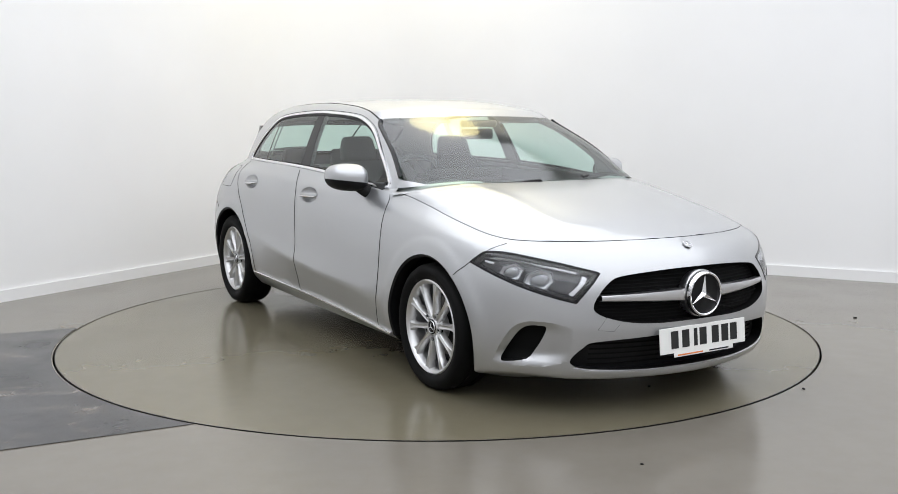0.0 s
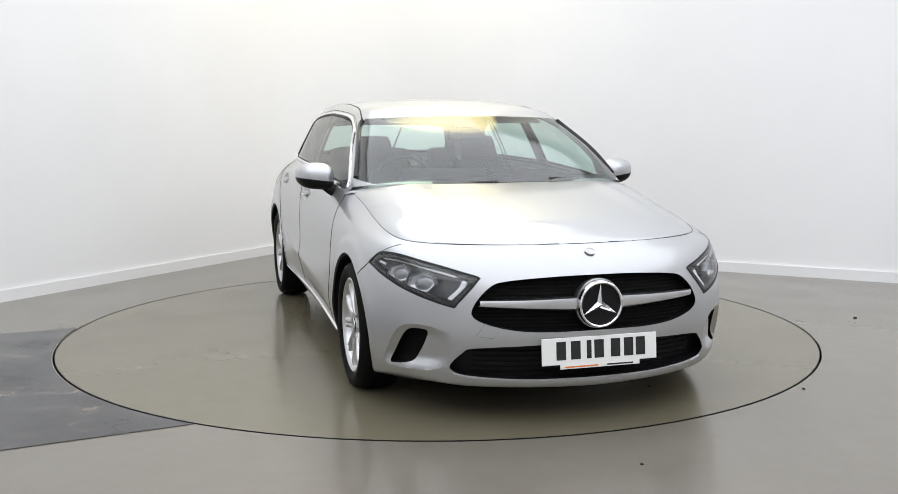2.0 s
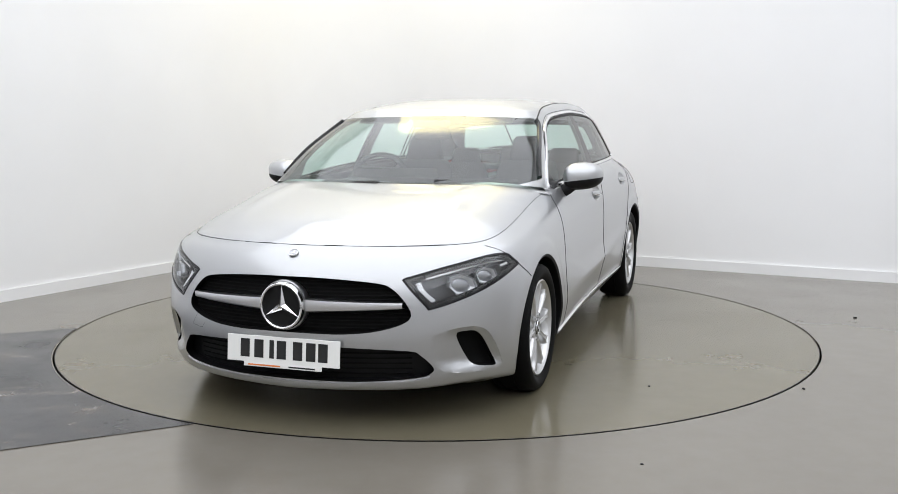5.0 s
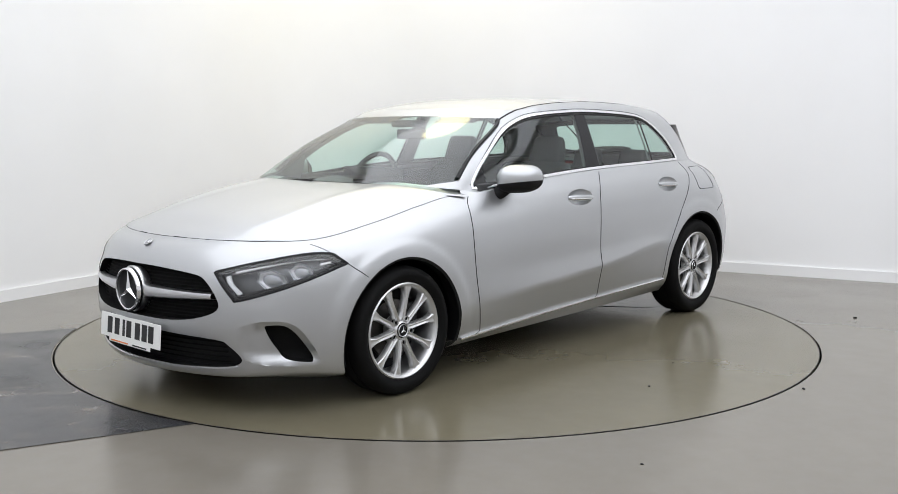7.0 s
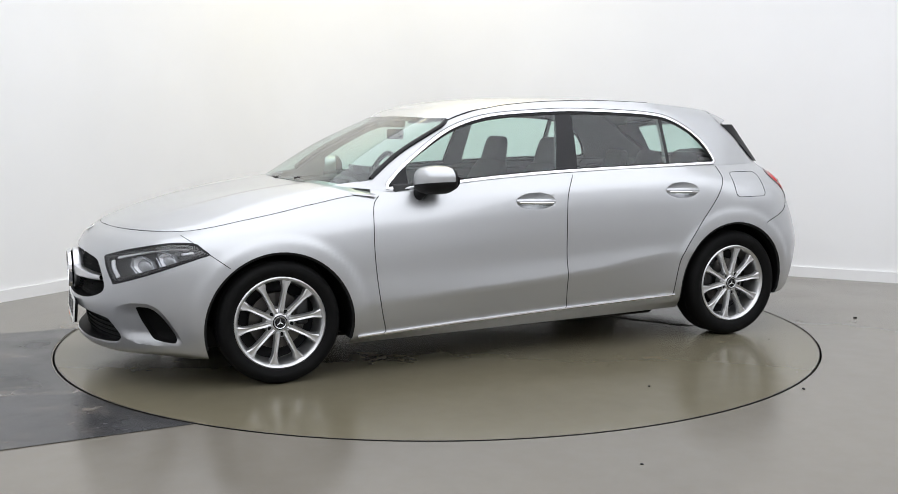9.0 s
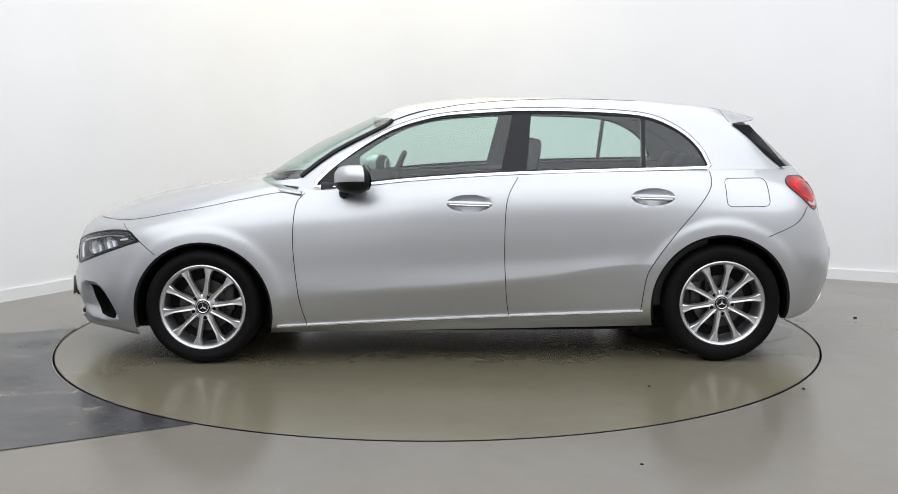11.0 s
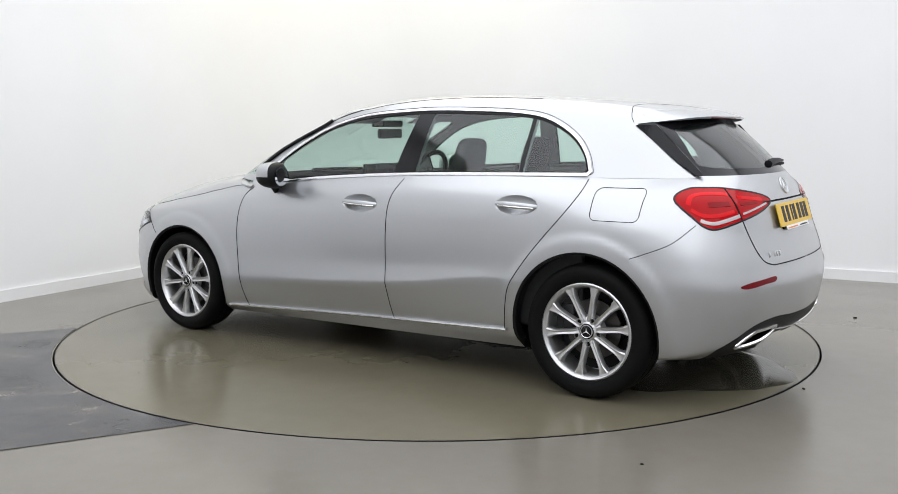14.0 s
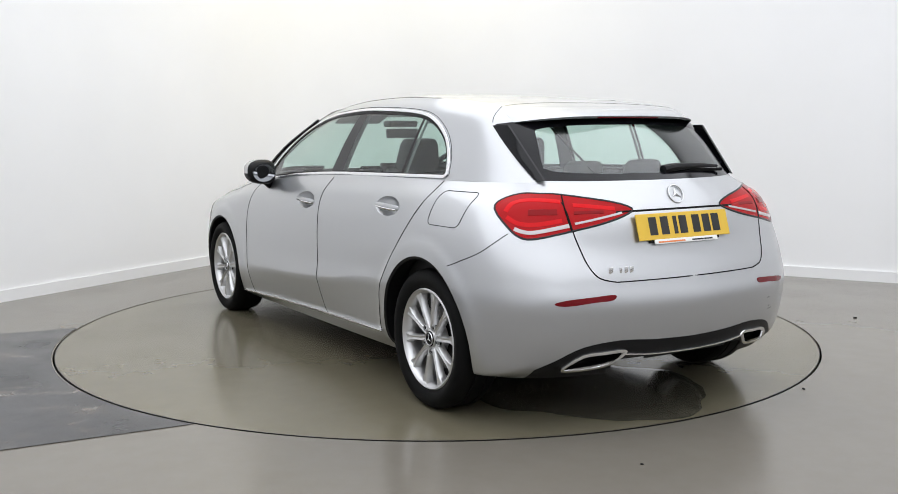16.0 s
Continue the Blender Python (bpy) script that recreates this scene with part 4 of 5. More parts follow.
# head lamps: black pocket, projector blocks, light guide and clear cover
pocket = piece(["headlamp"], (1,), wall=(-0.045, -0.045, 0))
for lamp, s in zip(both("headlamp", pocket, M_LAMPGREY, car, "clear headlamp in a black pocket"), (1, -1)):
    part("lens", piece(["headlamp"], (s,)), M_CLEAR, lamp)
    # a six-sided dipped module and a larger faceted bowl, each in a bright frame
    for h, z, wide, tall, sides in ((1.110, 0.618, 0.062, 0.042, 6), (1.285, 0.589, 0.074, 0.048, 7)):
        p, n = on_skin("nose", h, z)
        m = Matrix.Translation(p - Vector((ROOT, ROOT, 0)) * 0.024) @ Matrix.Rotation(radians(45), 4, "Z") @ Matrix.Rotation(radians(-14), 4, "X") @ Matrix.Diagonal((1, wide, tall, 1))
        frame_bm = lathe_bm([(0.98, -0.020), (1.0, 0.004), (0.96, 0.008), (0.90, 0.006), (0.86, -0.004)], sides, "x")
        bowl = lathe_bm([(0.88, -0.003), (0.74, -0.012), (0.42, -0.026), (0.0, -0.030)], sides, "x")
        for bm in (frame_bm, bowl):
            bmesh.ops.transform(bm, matrix=m, verts=bm.verts)
        part("module_frame", frame_bm if s > 0 else mirrored(frame_bm), M_LAMPMID, lamp, "silver lamp module frame")
        # bowl is coloured near-white for the bright reflections of a chrome one
        part("reflector_bowl", bowl if s > 0 else mirrored(bowl), M_LAMPBRIGHT, lamp)
        lens_bm = bmesh.new()
        bmesh.ops.create_uvsphere(lens_bm, u_segments=14, v_segments=8, radius=1.0)
        bmesh.ops.transform(lens_bm, matrix=m @ Matrix.Translation((-0.016, 0, -0.1)) @ Matrix.Diagonal((0.008, 0.60, 0.62, 1)), verts=lens_bm.verts)
        part("projector", lens_bm if s > 0 else mirrored(lens_bm), M_LAMPMID, lamp)
    for name, pts, wide in (("light_guide", [(1.51, 0.627), (1.377, 0.648), (1.13, 0.679), (0.97, 0.680)], 0.013),
                            ("inner_light_guide", [(1.560, 0.610), (1.540, 0.572), (1.482, 0.531)], 0.024),
                            ("marker_guide", [(1.00, 0.655), (0.935, 0.662)], 0.010)):
        bm = strip_bm([(p - n * 0.012, n) for p, n in line_on("nose", smooth(pts, 4))], wide, 0.005)
        part(name, bm if s > 0 else mirrored(bm), M_LAMPBRIGHT, lamp)
    bm = strip_bm([(p - n * 0.004, n) for p, n in line_on("nose", [((q[0] - 1.27) * 0.955 + 1.27, (q[1] - 0.612) * 0.86 + 0.612) for q in HEADLAMP])], 0.022, 0.003, True)
    part("bezel", bm if s > 0 else mirrored(bm), M_BLACK, lamp, "gloss black lamp bezel")
both("headlamp_seal", strip_bm(line_on("nose", HEADLAMP), 0.012, 0.003, True), M_BLACK, car)

# tail lamps
for s in (1, -1):
    bm = piece(["tail_lamp"], (s,), shift=0.001)
    lamp = part("tail_lamp", bm, M_REDLENS, car, "red tail lamp with a clear lower strip")
    for pts, wide, nm, mt in (([(1.10, 0.836), (1.15, 0.824), (1.22, 0.822), (1.40, 0.846)], 0.019, "reversing_lens", M_WHITELENS),
                              ([(1.43, 0.853), (1.50, 0.862), (1.60, 0.877), (1.68, 0.890)], 0.011, "reversing_lens", M_WHITELENS),
                              ([(1.04, 0.900), (1.07, 0.930), (1.14, 0.943), (1.24, 0.944), (1.34, 0.938)], 0.026, "lamp_band", M_BRIGHTRED),
                              ([(1.05, 0.880), (1.12, 0.856), (1.22, 0.852), (1.36, 0.866)], 0.022, "lamp_band", M_BRIGHTRED),
                              ([(1.41, 0.925), (1.50, 0.919), (1.64, 0.907)], 0.022, "lamp_band", M_BRIGHTRED),
                              ([(1.17, 0.898), (1.25, 0.899), (1.33, 0.900)], 0.030, "lamp_core", M_MIDRED),
                              ([(1.42, 0.895), (1.50, 0.896), (1.58, 0.896)], 0.016, "lamp_core", M_MIDRED)):
        w = strip_bm([(p + n * 0.001, n) for p, n in line_on("tail", smooth(pts, 6))], wide, 0.002)
        part(nm, w if s > 0 else mirrored(w), mt, lamp)
    w = strip_bm(line_on("tail", smooth([(1.34, 0.965), (1.375, 0.90), (1.415, 0.825)], 5)), 0.007, 0.0035)
    part("lamp_split", w if s > 0 else mirrored(w), M_GAP, lamp)
    w = strip_bm(line_on("tail", TAIL_LAMP), 0.010, 0.003, True)
    part("lamp_seal", w if s > 0 else mirrored(w), M_BLACK, lamp)
    part("rear_reflector", piece(["reflector"], (s,), shift=0.002), M_DARKRED, rear_bumper, "dark red bumper reflector")
    part("exhaust_tip", piece(["exhaust"], (s,), wall=(0.05, 0, 0)), M_GAP, car)
    w = strip_bm(line_on("rear", EXHAUST), 0.018, 0.008, True)
    part("exhaust_trim", w if s > 0 else mirrored(w), M_CHROME, car, "chrome exhaust surround")
for h, z, wide in ((0.555, 0.416, 0.030), (0.520, 0.470, 0.018), (0.535, 0.430, 0.010)):
    w = strip_bm(line_on("rear", [(h - wide, z), (h, z + 0.004), (h + wide * 0.4, z + 0.001)]), 0.003, 0.0006)
    part("scuff_mark", mirrored(w), M_PLASTIC, rear_bumper, "dark scuff on the bumper corner")
    w.free()
part("diffuser", piece(["diffuser"], keep=lambda c: c.z > 0.292 or c.y > 0.38), M_PLASTIC, car, "black textured rear diffuser")
both("diffuser_trim", strip_bm(line_on("rear", smooth([(0.0, 0.302), (0.2, 0.306), (0.345, 0.320)], 5)), 0.010, 0.006), M_CHROME, car)

# roof spoiler over the rear screen
rows = []
for y in np.linspace(-0.525, 0.525, 47):
    e = abs(y) / 0.525
    zt = SKIN.ray_cast(Vector((-1.47, abs(y), 2)), Vector((0, 0, -1)))[0].z
    tip_x, tip_z = -1.678 + 0.15 * e**5, min(1.290 - 0.03 * e**4, zt - 0.004)
    thick = 0.014 * (1 - 0.75 * e**6)
    mid_x, mid_z = (-1.47 + tip_x) / 2, (zt + tip_z) / 2 + 0.006 * (1 - e**4)
    rows.append([(-1.455, y, zt - 0.004), (-1.47, y, zt + 0.0015), (mid_x, y, mid_z), (tip_x + 0.012, y, tip_z + 0.003), (tip_x, y, tip_z - thick * 0.3),
                 (tip_x + 0.008, y, tip_z - thick), (mid_x, y, mid_z - thick * 1.6), (-1.47, y, zt - 0.02)])
bm = grid_bm(rows)
bmesh.ops.holes_fill(bm, edges=[e for e in bm.edges if e.is_boundary])
bmesh.ops.recalc_face_normals(bm, faces=bm.faces)
spoiler = part("roof_spoiler", bm, M_PAINT, tailgate, "silver roof spoiler")
bm = box_bm(-1.668, 0, 1.281, 0.012, 0.36, 0.010, 0.003)
part("brake_lamp", bm, M_DARKRED, spoiler, "slim dark red high brake lamp")

# black fins beside the rear screen
rows = []
for f in np.linspace(0, 1, 9):
    front = Vector((-1.467, 0.594, 1.246)).lerp(Vector((-1.745, 0.570, 1.020)), f) + Vector((0, 0.012 * math.sin(f * math.pi), 0))
    back = Vector((-1.562, 0.580, 1.246)).lerp(Vector((-1.785, 0.553, 1.018)), f)
    mid = front.lerp(back, 0.5) + Vector((0, 0.004, 0))
    rows.append([front - Vector((0, 0.012, 0)), front + Vector((0, 0.001, 0)), mid, back, back - Vector((0, 0.010, 0)), mid - Vector((0, 0.014, 0))])
bm = grid_bm(rows, close_u=True)
bmesh.ops.holes_fill(bm, edges=[e for e in bm.edges if e.is_boundary])
bmesh.ops.recalc_face_normals(bm, faces=bm.faces)
both("side_fin", bm, M_BLACK, tailgate, "gloss black fin beside the rear screen")

# rear wiper
wiper = part("rear_wiper", tube_bm([(-1.90, 0.00, 1.055), (-1.90, -0.06, 1.065), (-1.885, -0.22, 1.068), (-1.865, -0.36, 1.062)], [0.020, 0.018, 0.012, 0.006], 8), M_PLASTIC, tailgate)
part("wiper_blade", tube_bm([(-1.897, -0.03, 1.045), (-1.885, -0.2, 1.048), (-1.855, -0.40, 1.046)], 0.008, 6), M_GAP, wiper)
# windscreen wipers
for path in ([(0.935, 0.64, 0.953), (1.03, 0.48, 0.962), (1.10, 0.25, 0.958)], [(1.13, -0.05, 0.946), (1.09, -0.32, 0.944), (0.985, -0.58, 0.938)]):
    pts = smooth(path, 6)
    w = part("wiper_arm", tube_bm([p + Vector((0.012, 0, 0.004)) for p in pts], 0.011, 6), M_PLASTIC, car)
    part("wiper_blade", tube_bm([p + Vector((-0.004, 0, 0.010)) for p in pts], 0.009, 6), M_GAP, w)


# number plates with plain bars
def plate_at(base, facing, lean, mat, parent, label):
    m = Matrix.Translation(base) @ Matrix.Rotation(facing, 4, "Z") @ Matrix.Rotation(lean, 4, "Y")
    bm = box_bm(0, 0, 0, 0.006, 0.52, 0.111, 0.002)
    bmesh.ops.transform(bm, matrix=m, verts=bm.verts)
    pl = part("number_plate", bm, mat, parent, label, False)
    bm = box_bm(-0.012, 0, -0.006, 0.016, 0.40, 0.12, 0.002)
    bmesh.ops.transform(bm, matrix=m, verts=bm.verts)
    part("plate_holder", bm, M_PLASTIC, pl)
    bm = box_bm(0.001, 0, -0.0645, 0.004, 0.36, 0.020, 0.001)
    bmesh.ops.transform(bm, matrix=m, verts=bm.verts)
    tab = part("dealer_strip", bm, M_PLATE_W, pl)
    for y, w, mt in ((-0.085, 0.15, M_ORANGE), (0.09, 0.12, M_INK)):
        bm = box_bm(0.0035, y, -0.0665, 0.001, w, 0.006)
        bmesh.ops.transform(bm, matrix=m, verts=bm.verts)
        part("print_bar", bm, mt, tab)
    for y in (-0.17, -0.105, -0.045, 0.0, 0.075, 0.135, 0.19):
        w = 0.022 if abs(y + 0.045) < 0.001 else 0.045
        bm = box_bm(0.0035, y - 0.005, 0.002, 0.001, w * 0.95, 0.076)
        bmesh.ops.transform(bm, matrix=m, verts=bm.verts)
        part("print_bar", bm, M_INK, pl)
    return pl


plate_at((2.264, 0, 0.325), 0, -radians(5), M_PLATE_W, car, "white front number plate with dark bars")
plate_at((-2.034, 0.004, 0.829), math.pi, radians(-17), M_PLATE_Y, tailgate, "yellow rear number plate with dark bars")
rp, rn = on_skin("rear", 0.0, 0.955)
emblem(rp.x - 0.003, 0, 0.955, 0.043, 0.004, math.pi, tailgate, None, M_SATIN, -radians(25))
for i, (y, w) in enumerate(((0.41, 0.022), (0.365, 0.012), (0.34, 0.018), (0.315, 0.018))):
    p, n = on_skin("rear", y, 0.666)
    part("badge_bar", box_bm(p.x - 0.002, y, 0.666, 0.004, w, 0.026, 0.001), M_CHROME, tailgate)

# dark strip stands in for the shade line below the handle lip
both("handle_lip_shade", strip_bm(line_on("rear", [(0.0, 0.896), (0.16, 0.896), (0.335, 0.894)]), 0.010, 0.0025), M_GAP, tailgate, "dark strip painted for the shade under the tailgate handle lip")

# door handles
for (cx, cz, a, b), nm in zip(CUPS, ("front_door", "rear_door")):
    y0 = on_skin("side", cx, cz)[0].y
    pts = [(cx + a * 0.98 * f, y0 + 0.016 * math.cos(f * 1.45) - 0.004 + (on_skin("side", cx + a * f, cz)[0].y - y0), cz - 0.002 + 0.004 * f) for f in np.linspace(-1, 1, 17)]
    rad = [0.0155 * (1 - 0.35 * abs(f) ** 3) for f in np.linspace(-1, 1, 17)]
    bm = tube_bm(pts, rad, 10, flat=0.7)
    for s in (1, -1):
        h = part("door_handle", bm.copy() if s > 0 else mirrored(bm), M_PAINT, doors[nm, s])
        st = tube_bm([(q[0], q[1] + 0.009, q[2] - 0.006) for q in pts[1:-1]], 0.004, 6)
        part("handle_strip", st if s > 0 else mirrored(st), M_CHROME, h, "chrome handle strip")
    bm.free()


# door mirrors
def mirror_shell(zlo, zhi):
    rows = []
    for i in range(25):
        u = -math.pi / 2 + math.pi * i / 24
        row = []
        for k in range(32):
            v = 2 * math.pi * k / 32
            cu, su, cv, sv = math.cos(u), math.sin(u), math.cos(v), math.sin(v)
            e = 0.75
            y = 0.905 + 0.100 * math.copysign(abs(su) ** e, su)
            x = 0.545 + (0.112 if cv > 0 else 0.060) * math.copysign(abs(cu) ** e * abs(cv) ** e, cv) + 0.03 * (0.905 - y) / 0.098
            z = 0.973 + 0.073 * abs(cu) ** e * math.copysign(abs(sv) ** e, sv) * (1 - 0.12 * su) + 0.006 * su
            row.append((x, y, z))
        rows.append(row)
    bm = grid_bm(rows, close_u=True)
    bmesh.ops.remove_doubles(bm, verts=bm.verts, dist=1e-5)
    geom = bm.verts[:] + bm.edges[:] + bm.faces[:]
    bmesh.ops.bisect_plane(bm, geom=geom, plane_co=(0, 0.905, 0.955), plane_no=(0.0, -0.12, 1), clear_inner=zlo, clear_outer=zhi)
    bmesh.ops.recalc_face_normals(bm, faces=bm.faces)
    return bm


def cut_mirror(bm, front):
    """The housing's painted front or its black back."""
    bmesh.ops.bisect_plane(bm, geom=bm.verts[:] + bm.edges[:] + bm.faces[:], plane_co=(0.528, 0.905, 0.96), plane_no=(1, 0.30, 0), clear_inner=front, clear_outer=not front)
    return bm


for s in (1, -1):
    bm = cut_mirror(mirror_shell(True, False), True)
    mir = part("door_mirror", bm if s > 0 else mirrored(bm), M_PAINT, doors["front_door", s], "silver door mirror with a black base")
    bm = mirror_shell(False, True)
    part("mirror_base", bm if s > 0 else mirrored(bm), M_PLASTIC, mir)
    bm = cut_mirror(mirror_shell(True, False), False)
    part("mirror_back", bm if s > 0 else mirrored(bm), M_PLASTIC, mir, "black mirror housing back")
    bm = tube_bm([(0.60, 0.86, 0.935), (0.615, 0.83, 0.905), (0.63, 0.79, 0.885)], [0.035, 0.032, 0.036], 10, flat=0.7)
    part("mirror_foot", bm if s > 0 else mirrored(bm), M_PLASTIC, mir)
    bm = bmesh.new()
    vs = [bm.verts.new((0.4875 - 0.003 * math.cos(2 * a) + 0.02 * (-math.cos(a)), 0.905 + 0.075 * math.cos(a), 0.968 + 0.052 * math.sin(a))) for a in np.linspace(0, 2 * math.pi, 28, endpoint=False)]
    bm.faces.new(vs)
    part("mirror_pane", bm if s > 0 else mirrored(bm), M_MIRROR, mir)


# wheels: tyre, ten-spoke alloy, brake disc, cap and bolts
def wheel(cx, cz, r, s):
    hub = tagged(new("wheel"), "silver ten-spoke alloy wheel with a black tyre")
    hub.parent = car
    hub.matrix_local = Matrix.Translation((cx, s * 0.872, cz)) @ (Matrix() if s > 0 else Matrix.Rotation(math.pi, 4, "Z"))
    R = 0.226
    tyre = lathe_bm([(R - 0.012, -0.018), (R + 0.004, 0.000), (R + 0.030, 0.012), (r - 0.032, 0.013), (r - 0.014, 0.004), (r - 0.004, -0.014), (r, -0.035), (r, -0.06),
                     (r - 0.004, -0.062), (r - 0.004, -0.068), (r, -0.070), (r, -0.125), (r - 0.004, -0.127), (r - 0.004, -0.133), (r, -0.135), (r, -0.16), (r - 0.012, -0.185), (r - 0.04, -0.198), (R, -0.19)], 72)
    t = part("tyre", tyre, M_RUBBER, hub)
    rim = lathe_bm([(R - 0.004, -0.012), (R, -0.003), (R - 0.006, 0.001), (R - 0.012, -0.003), (R - 0.022, -0.016), (R - 0.026, -0.05), (R - 0.034, -0.10), (R - 0.012, -0.19)], 72)
    part("rim", rim, M_ALLOY, hub)
    for k in range(10):
        a = 2 * math.pi * k / 10 + radians(8)
        rows = []
        for f in np.linspace(0, 1, 9):
            rad = 0.045 + f * (R - 0.055)
            half = 0.0135 - 0.0025 * math.sin(f * math.pi) + 0.014 * max(0, f - 0.72) / 0.28
            depth = -0.022 + 0.010 * math.sin(f * math.pi * 0.5) + 0.002
            rows.append([(rad, y, q * half) for q, y in ((-1.25, depth - 0.03), (-1.0, depth - 0.004), (-0.7, depth), (0, depth - 0.004), (0.7, depth), (1.0, depth - 0.004), (1.25, depth - 0.03))])
        bm = grid_bm(rows)
        bmesh.ops.recalc_face_normals(bm, faces=bm.faces)
        bmesh.ops.rotate(bm, cent=(0, 0, 0), matrix=Matrix.Rotation(a, 3, "Y"), verts=bm.verts)
        part("spoke", bm, M_ALLOY, hub)
    part("wheel_hub", lathe_bm([(0.036, -0.016), (0.041, -0.018), (0.047, -0.027), (0.066, -0.036), (0.074, -0.07)], 40), M_ALLOY, hub)
    capm = part("centre_cap", lathe_bm([(0, -0.012), (0.028, -0.013), (0.034, -0.016), (0.036, -0.03)], 32), M_BLACK, hub)
    st = bmesh.new()
    for k in range(3):
        a = radians(90 + 120 * k)
        d, e = Vector((math.cos(a), 0, math.sin(a))), Vector((-math.sin(a), 0, math.cos(a)))
        vs = [st.verts.new(q) for q in (d * 0.023 + Vector((0, -0.009, 0)), e * 0.004 + Vector((0, -0.010, 0)), Vector((0, -0.007, 0)), -e * 0.004 + Vector((0, -0.010, 0)))]
        st.faces.new((vs[0], vs[1], vs[2]))
        st.faces.new((vs[0], vs[2], vs[3]))
    lathe_bm([(0.026, -0.011), (0.029, -0.009), (0.031, -0.013)], 28, bm=st)
    part("cap_mark", st, M_SATIN, capm)
    for k in range(5):
        a = 2 * math.pi * k / 5 + radians(26)
        socket = lathe_bm([(0.0145, -0.030), (0.0135, -0.018), (0.0115, -0.018), (0.0105, -0.032)], 14)
        bolt = lathe_bm([(0, -0.022), (0.006, -0.022), (0.008, -0.026), (0.0125, -0.0265), (0.0125, -0.04)], 10)
        for bm, nm, mt in ((socket, "bolt_socket", M_ALLOY), (bolt, "wheel_bolt", M_GAP)):
            bmesh.ops.translate(bm, vec=(0.0575 * math.cos(a), 0.004, -0.0575 * math.sin(a)), verts=bm.verts)
            part(nm, bm, mt, hub)
    part("brake_disc", lathe_bm([(0.06, -0.085), (0.138, -0.085), (0.14, -0.09), (0.14, -0.10), (0.06, -0.10)], 48), M_DISCSTEEL, hub)
    bm = box_bm(0.125 if cx < 0 else -0.125, -0.095, 0.04, 0.06, 0.05, 0.14, 0.012)
    part("brake_caliper", bm, M_DARKMETAL, hub)
    part("drum_back", lathe_bm([(0, -0.13), (R - 0.03, -0.13)], 40), M_PLASTIC, hub)


for cx, cz, r in ((1.3645, 0.302, 0.302), (-1.3645, 0.312, 0.311)):
    for s in (1, -1):
        wheel(cx, cz, r, s)


# ---- cabin ----
def seat_part(name, outline_rows, mat, parent):
    bm = grid_bm(outline_rows, close_u=True)
    bmesh.ops.holes_fill(bm, edges=[e for e in bm.edges if e.is_boundary])
    bmesh.ops.recalc_face_normals(bm, faces=bm.faces)
    return part(name, bm, mat, parent)


def cushion(c0, c1, w0, w1, t0, t1, n=9):
    """Padded slab from c0 to c1 with round sides: widths along y, thicknesses in the x-z plane."""
    c0, c1 = Vector(c0), Vector(c1)
    d = (c1 - c0).normalized()
    nrm = Vector((0, 1, 0)).cross(d).normalized()
    rows = []
    for f in np.linspace(0, 1, n):
        swell = (1 - abs(2 * f - 1) ** 6) ** 0.5 if 0 < f < 1 else 0.35
        w, t = (w0 + (w1 - w0) * f) * (0.8 + 0.2 * swell), (t0 + (t1 - t0) * f) * (0.4 + 0.6 * swell)
        row = []
        for k in range(20):
            a = 2 * math.pi * k / 20
            ca, sa = math.cos(a), math.sin(a)
            row.append(c0 + (c1 - c0) * f + Vector((0, 1, 0)) * (w / 2 * math.copysign(abs(ca) ** 0.5, ca)) + nrm * (t / 2 * math.copysign(abs(sa) ** 0.6, sa)))
        rows.append(row)
    return rows


seat_at = [(0.02, 0.36, 1), (0.02, -0.36, 1), (-0.93, 0.38, 0), (-0.93, -0.38, 0), (-0.93, 0.0, 0)]
for x, y, front in seat_at:
    seat = new("seat")
    seat.parent = car
    tagged(seat, "black cloth car seat with a headrest")
    wd = 0.50 if front else (0.46 if y else 0.28)
    seat_part("seat_cushion", cushion((x + 0.25, y, 0.50), (x - 0.22, y, 0.46), wd, wd, 0.16, 0.16), M_SEAT, seat)
    seat_part("backrest", cushion((x - 0.18, y, 0.46), (x - 0.40, y, 1.01 if front else 0.95), wd, wd * 0.80, 0.18, 0.12), M_SEAT, seat)
    top = 1.17 if front else 1.07
    seat_part("headrest", cushion((x - 0.40, y, top - 0.17), (x - 0.44, y, top), 0.26 if front else 0.24, 0.21, 0.10, 0.08), M_SEAT, seat)
    for dy in (-0.06, 0.06):
        part("headrest_post", tube_bm([(x - 0.395, y + dy, top - 0.24), (x - 0.405, y + dy, top - 0.10)], 0.006, 6), M_SATIN, seat)
rows = []
for y in np.linspace(-0.72, 0.72, 25):
    hood = 0.03 * math.exp(-((y + 0.36) / 0.16) ** 2)
    b = 0.16 * (abs(y) / 0.72) ** 2
    rows.append([(1.06 - b, y, 0.90), (0.92 - b, y, 0.925), (0.70, y, 0.925 + hood), (0.60, y, 0.90 + hood), (0.55, y, 0.80), (0.60, y, 0.55), (0.72, y, 0.40)])
bm = grid_bm(rows)
bmesh.ops.recalc_face_normals(bm, faces=bm.faces)
part("dashboard", bm, M_CABIN, car, "black soft-touch dashboard")
part("screen_panel", box_bm(0.585, -0.17, 0.955, 0.02, 0.50, 0.10, 0.006), M_BLACK, car, "wide gloss black display panel")
ring = bmesh.new()
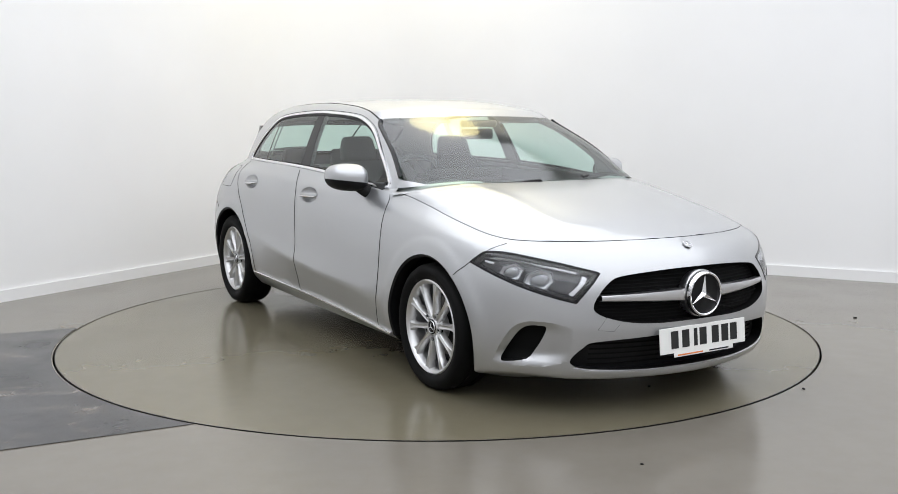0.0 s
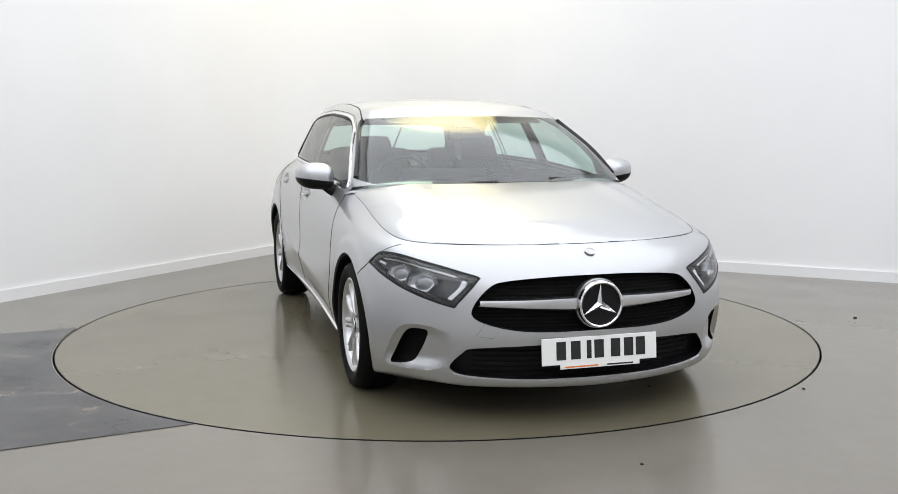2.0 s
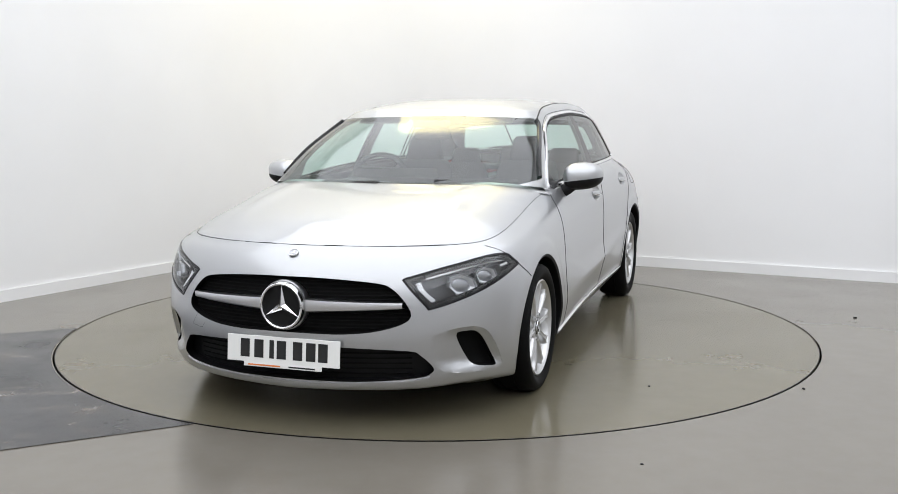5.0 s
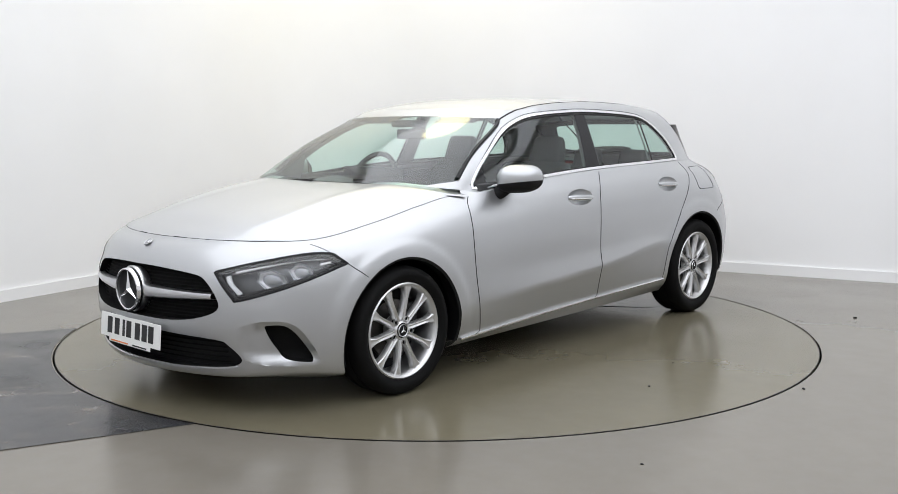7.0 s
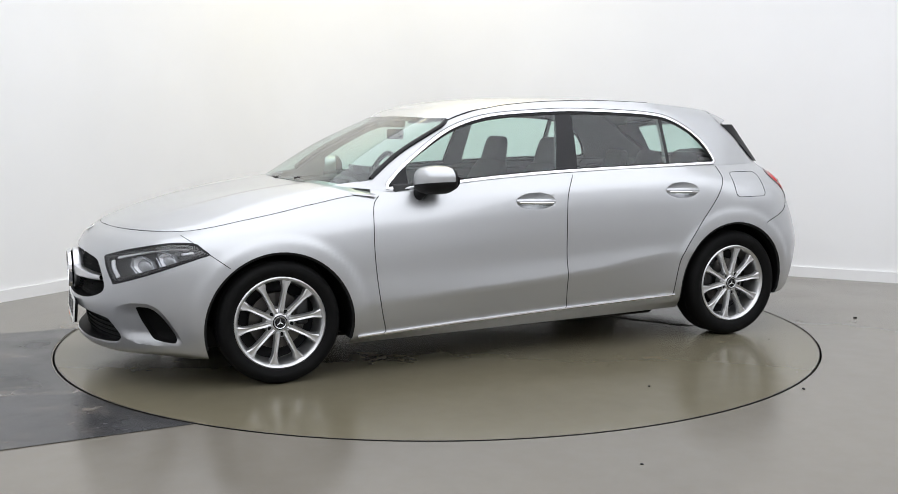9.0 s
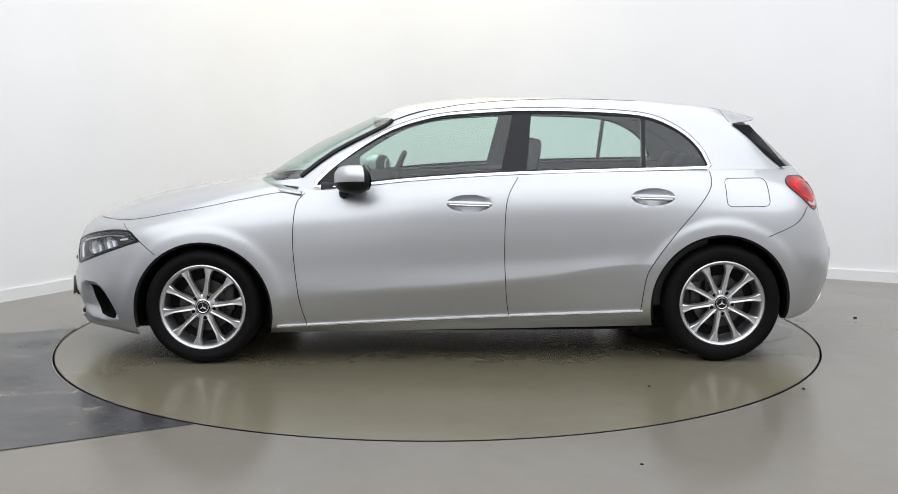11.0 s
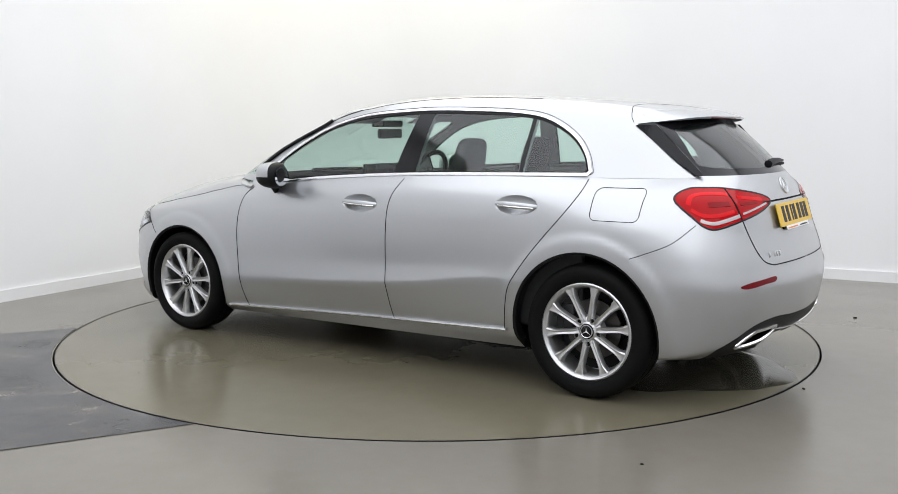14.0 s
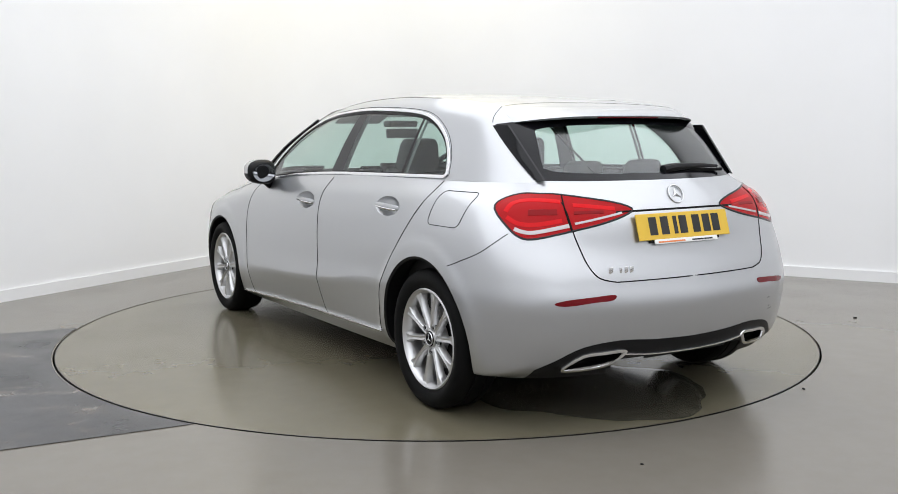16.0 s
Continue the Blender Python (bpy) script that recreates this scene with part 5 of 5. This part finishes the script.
tube_bm([(0.0, 0.183 * math.cos(a), 0.183 * math.sin(a)) for a in np.linspace(0, 2 * math.pi, 40, endpoint=False)], 0.016, 8, bm=ring, closed=True)
m = Matrix.Translation((0.42, -0.36, 0.905)) @ Matrix.Rotation(radians(-24), 4, "Y")
bmesh.ops.transform(ring, matrix=m, verts=ring.verts)
wheel_ring = part("steering_wheel", ring, M_CABIN, car, "black three-spoke steering wheel")
for a, ln in ((0, 0.175), (180, 0.175), (270, 0.175)):
    bm = box_bm(0.01, ln / 2, 0, 0.018, ln, 0.035, 0.005)
    bmesh.ops.transform(bm, matrix=m @ Matrix.Rotation(radians(a), 4, "X"), verts=bm.verts)
    part("wheel_spoke", bm, M_CABIN, wheel_ring)
bm = lathe_bm([(0, -0.03), (0.055, -0.02), (0.065, 0.01), (0.06, 0.03)], 24, "x")
bmesh.ops.transform(bm, matrix=m, verts=bm.verts)
part("wheel_boss", bm, M_CABIN, wheel_ring)
for s in (1, -1):
    part("door_lining", box_bm(-0.28, s * 0.772, 0.62, 2.05, 0.03, 0.66, 0.012), M_CABIN, car)
part("cabin_floor", box_bm(-0.35, 0, 0.30, 2.3, 1.5, 0.04), M_CABIN, car)
part("parcel_shelf", box_bm(-1.55, 0, 0.93, 0.50, 1.14, 0.03, 0.008), M_CABIN, car)
part("centre_console", box_bm(0.22, 0, 0.55, 0.70, 0.22, 0.24, 0.03), M_CABIN, car)
part("rear_mirror", box_bm(0.44, 0.0, 1.195, 0.03, 0.22, 0.06, 0.012), M_CABIN, car, "black interior rear-view mirror")
part("sensor_box", box_bm(0.46, 0.0, 1.255, 0.10, 0.20, 0.04, 0.012), M_CABIN, car)
for s in (1, -1):
    part("sun_visor", box_bm(0.36, s * 0.32, 1.285, 0.14, 0.30, 0.012, 0.004, m=Matrix.Rotation(radians(20), 4, "Y")), M_LINING, car)
shell.free()


# ---- what moves: the turntable carries the car round ----
HEADINGS = [(0.0, -59.05), (0.5, -60.25), (1.0, -63.31), (1.5, -67.73), (2.0, -73.86), (2.5, -79.60), (3.0, -85.87), (3.5, -91.60),
            (4.0, -97.82), (6.5, -127.21), (7.0, -133.37), (7.5, -139.02), (8.0, -145.13), (8.5, -150.80), (9.0, -156.82), (11.5, -186.0),
            (12.0, -191.87), (12.5, -197.58), (13.0, -203.63), (13.5, -209.31), (14.0, -215.46), (14.5, -221.14), (15.0, -227.33),
            (15.5, -233.05), (16.0, -239.25)]


def motions():
    walk(turntable, [(t, pose(0, 0, 0, 0, 0, h)) for t, h in HEADINGS])
    walk(car, [(t, pose(0, 0, 0, 0, 0, h) @ pose(-0.1307, 0.0794, 0.0)) for t, h in HEADINGS])
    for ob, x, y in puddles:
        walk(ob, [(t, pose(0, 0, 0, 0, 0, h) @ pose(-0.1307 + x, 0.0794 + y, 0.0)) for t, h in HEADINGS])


motions()
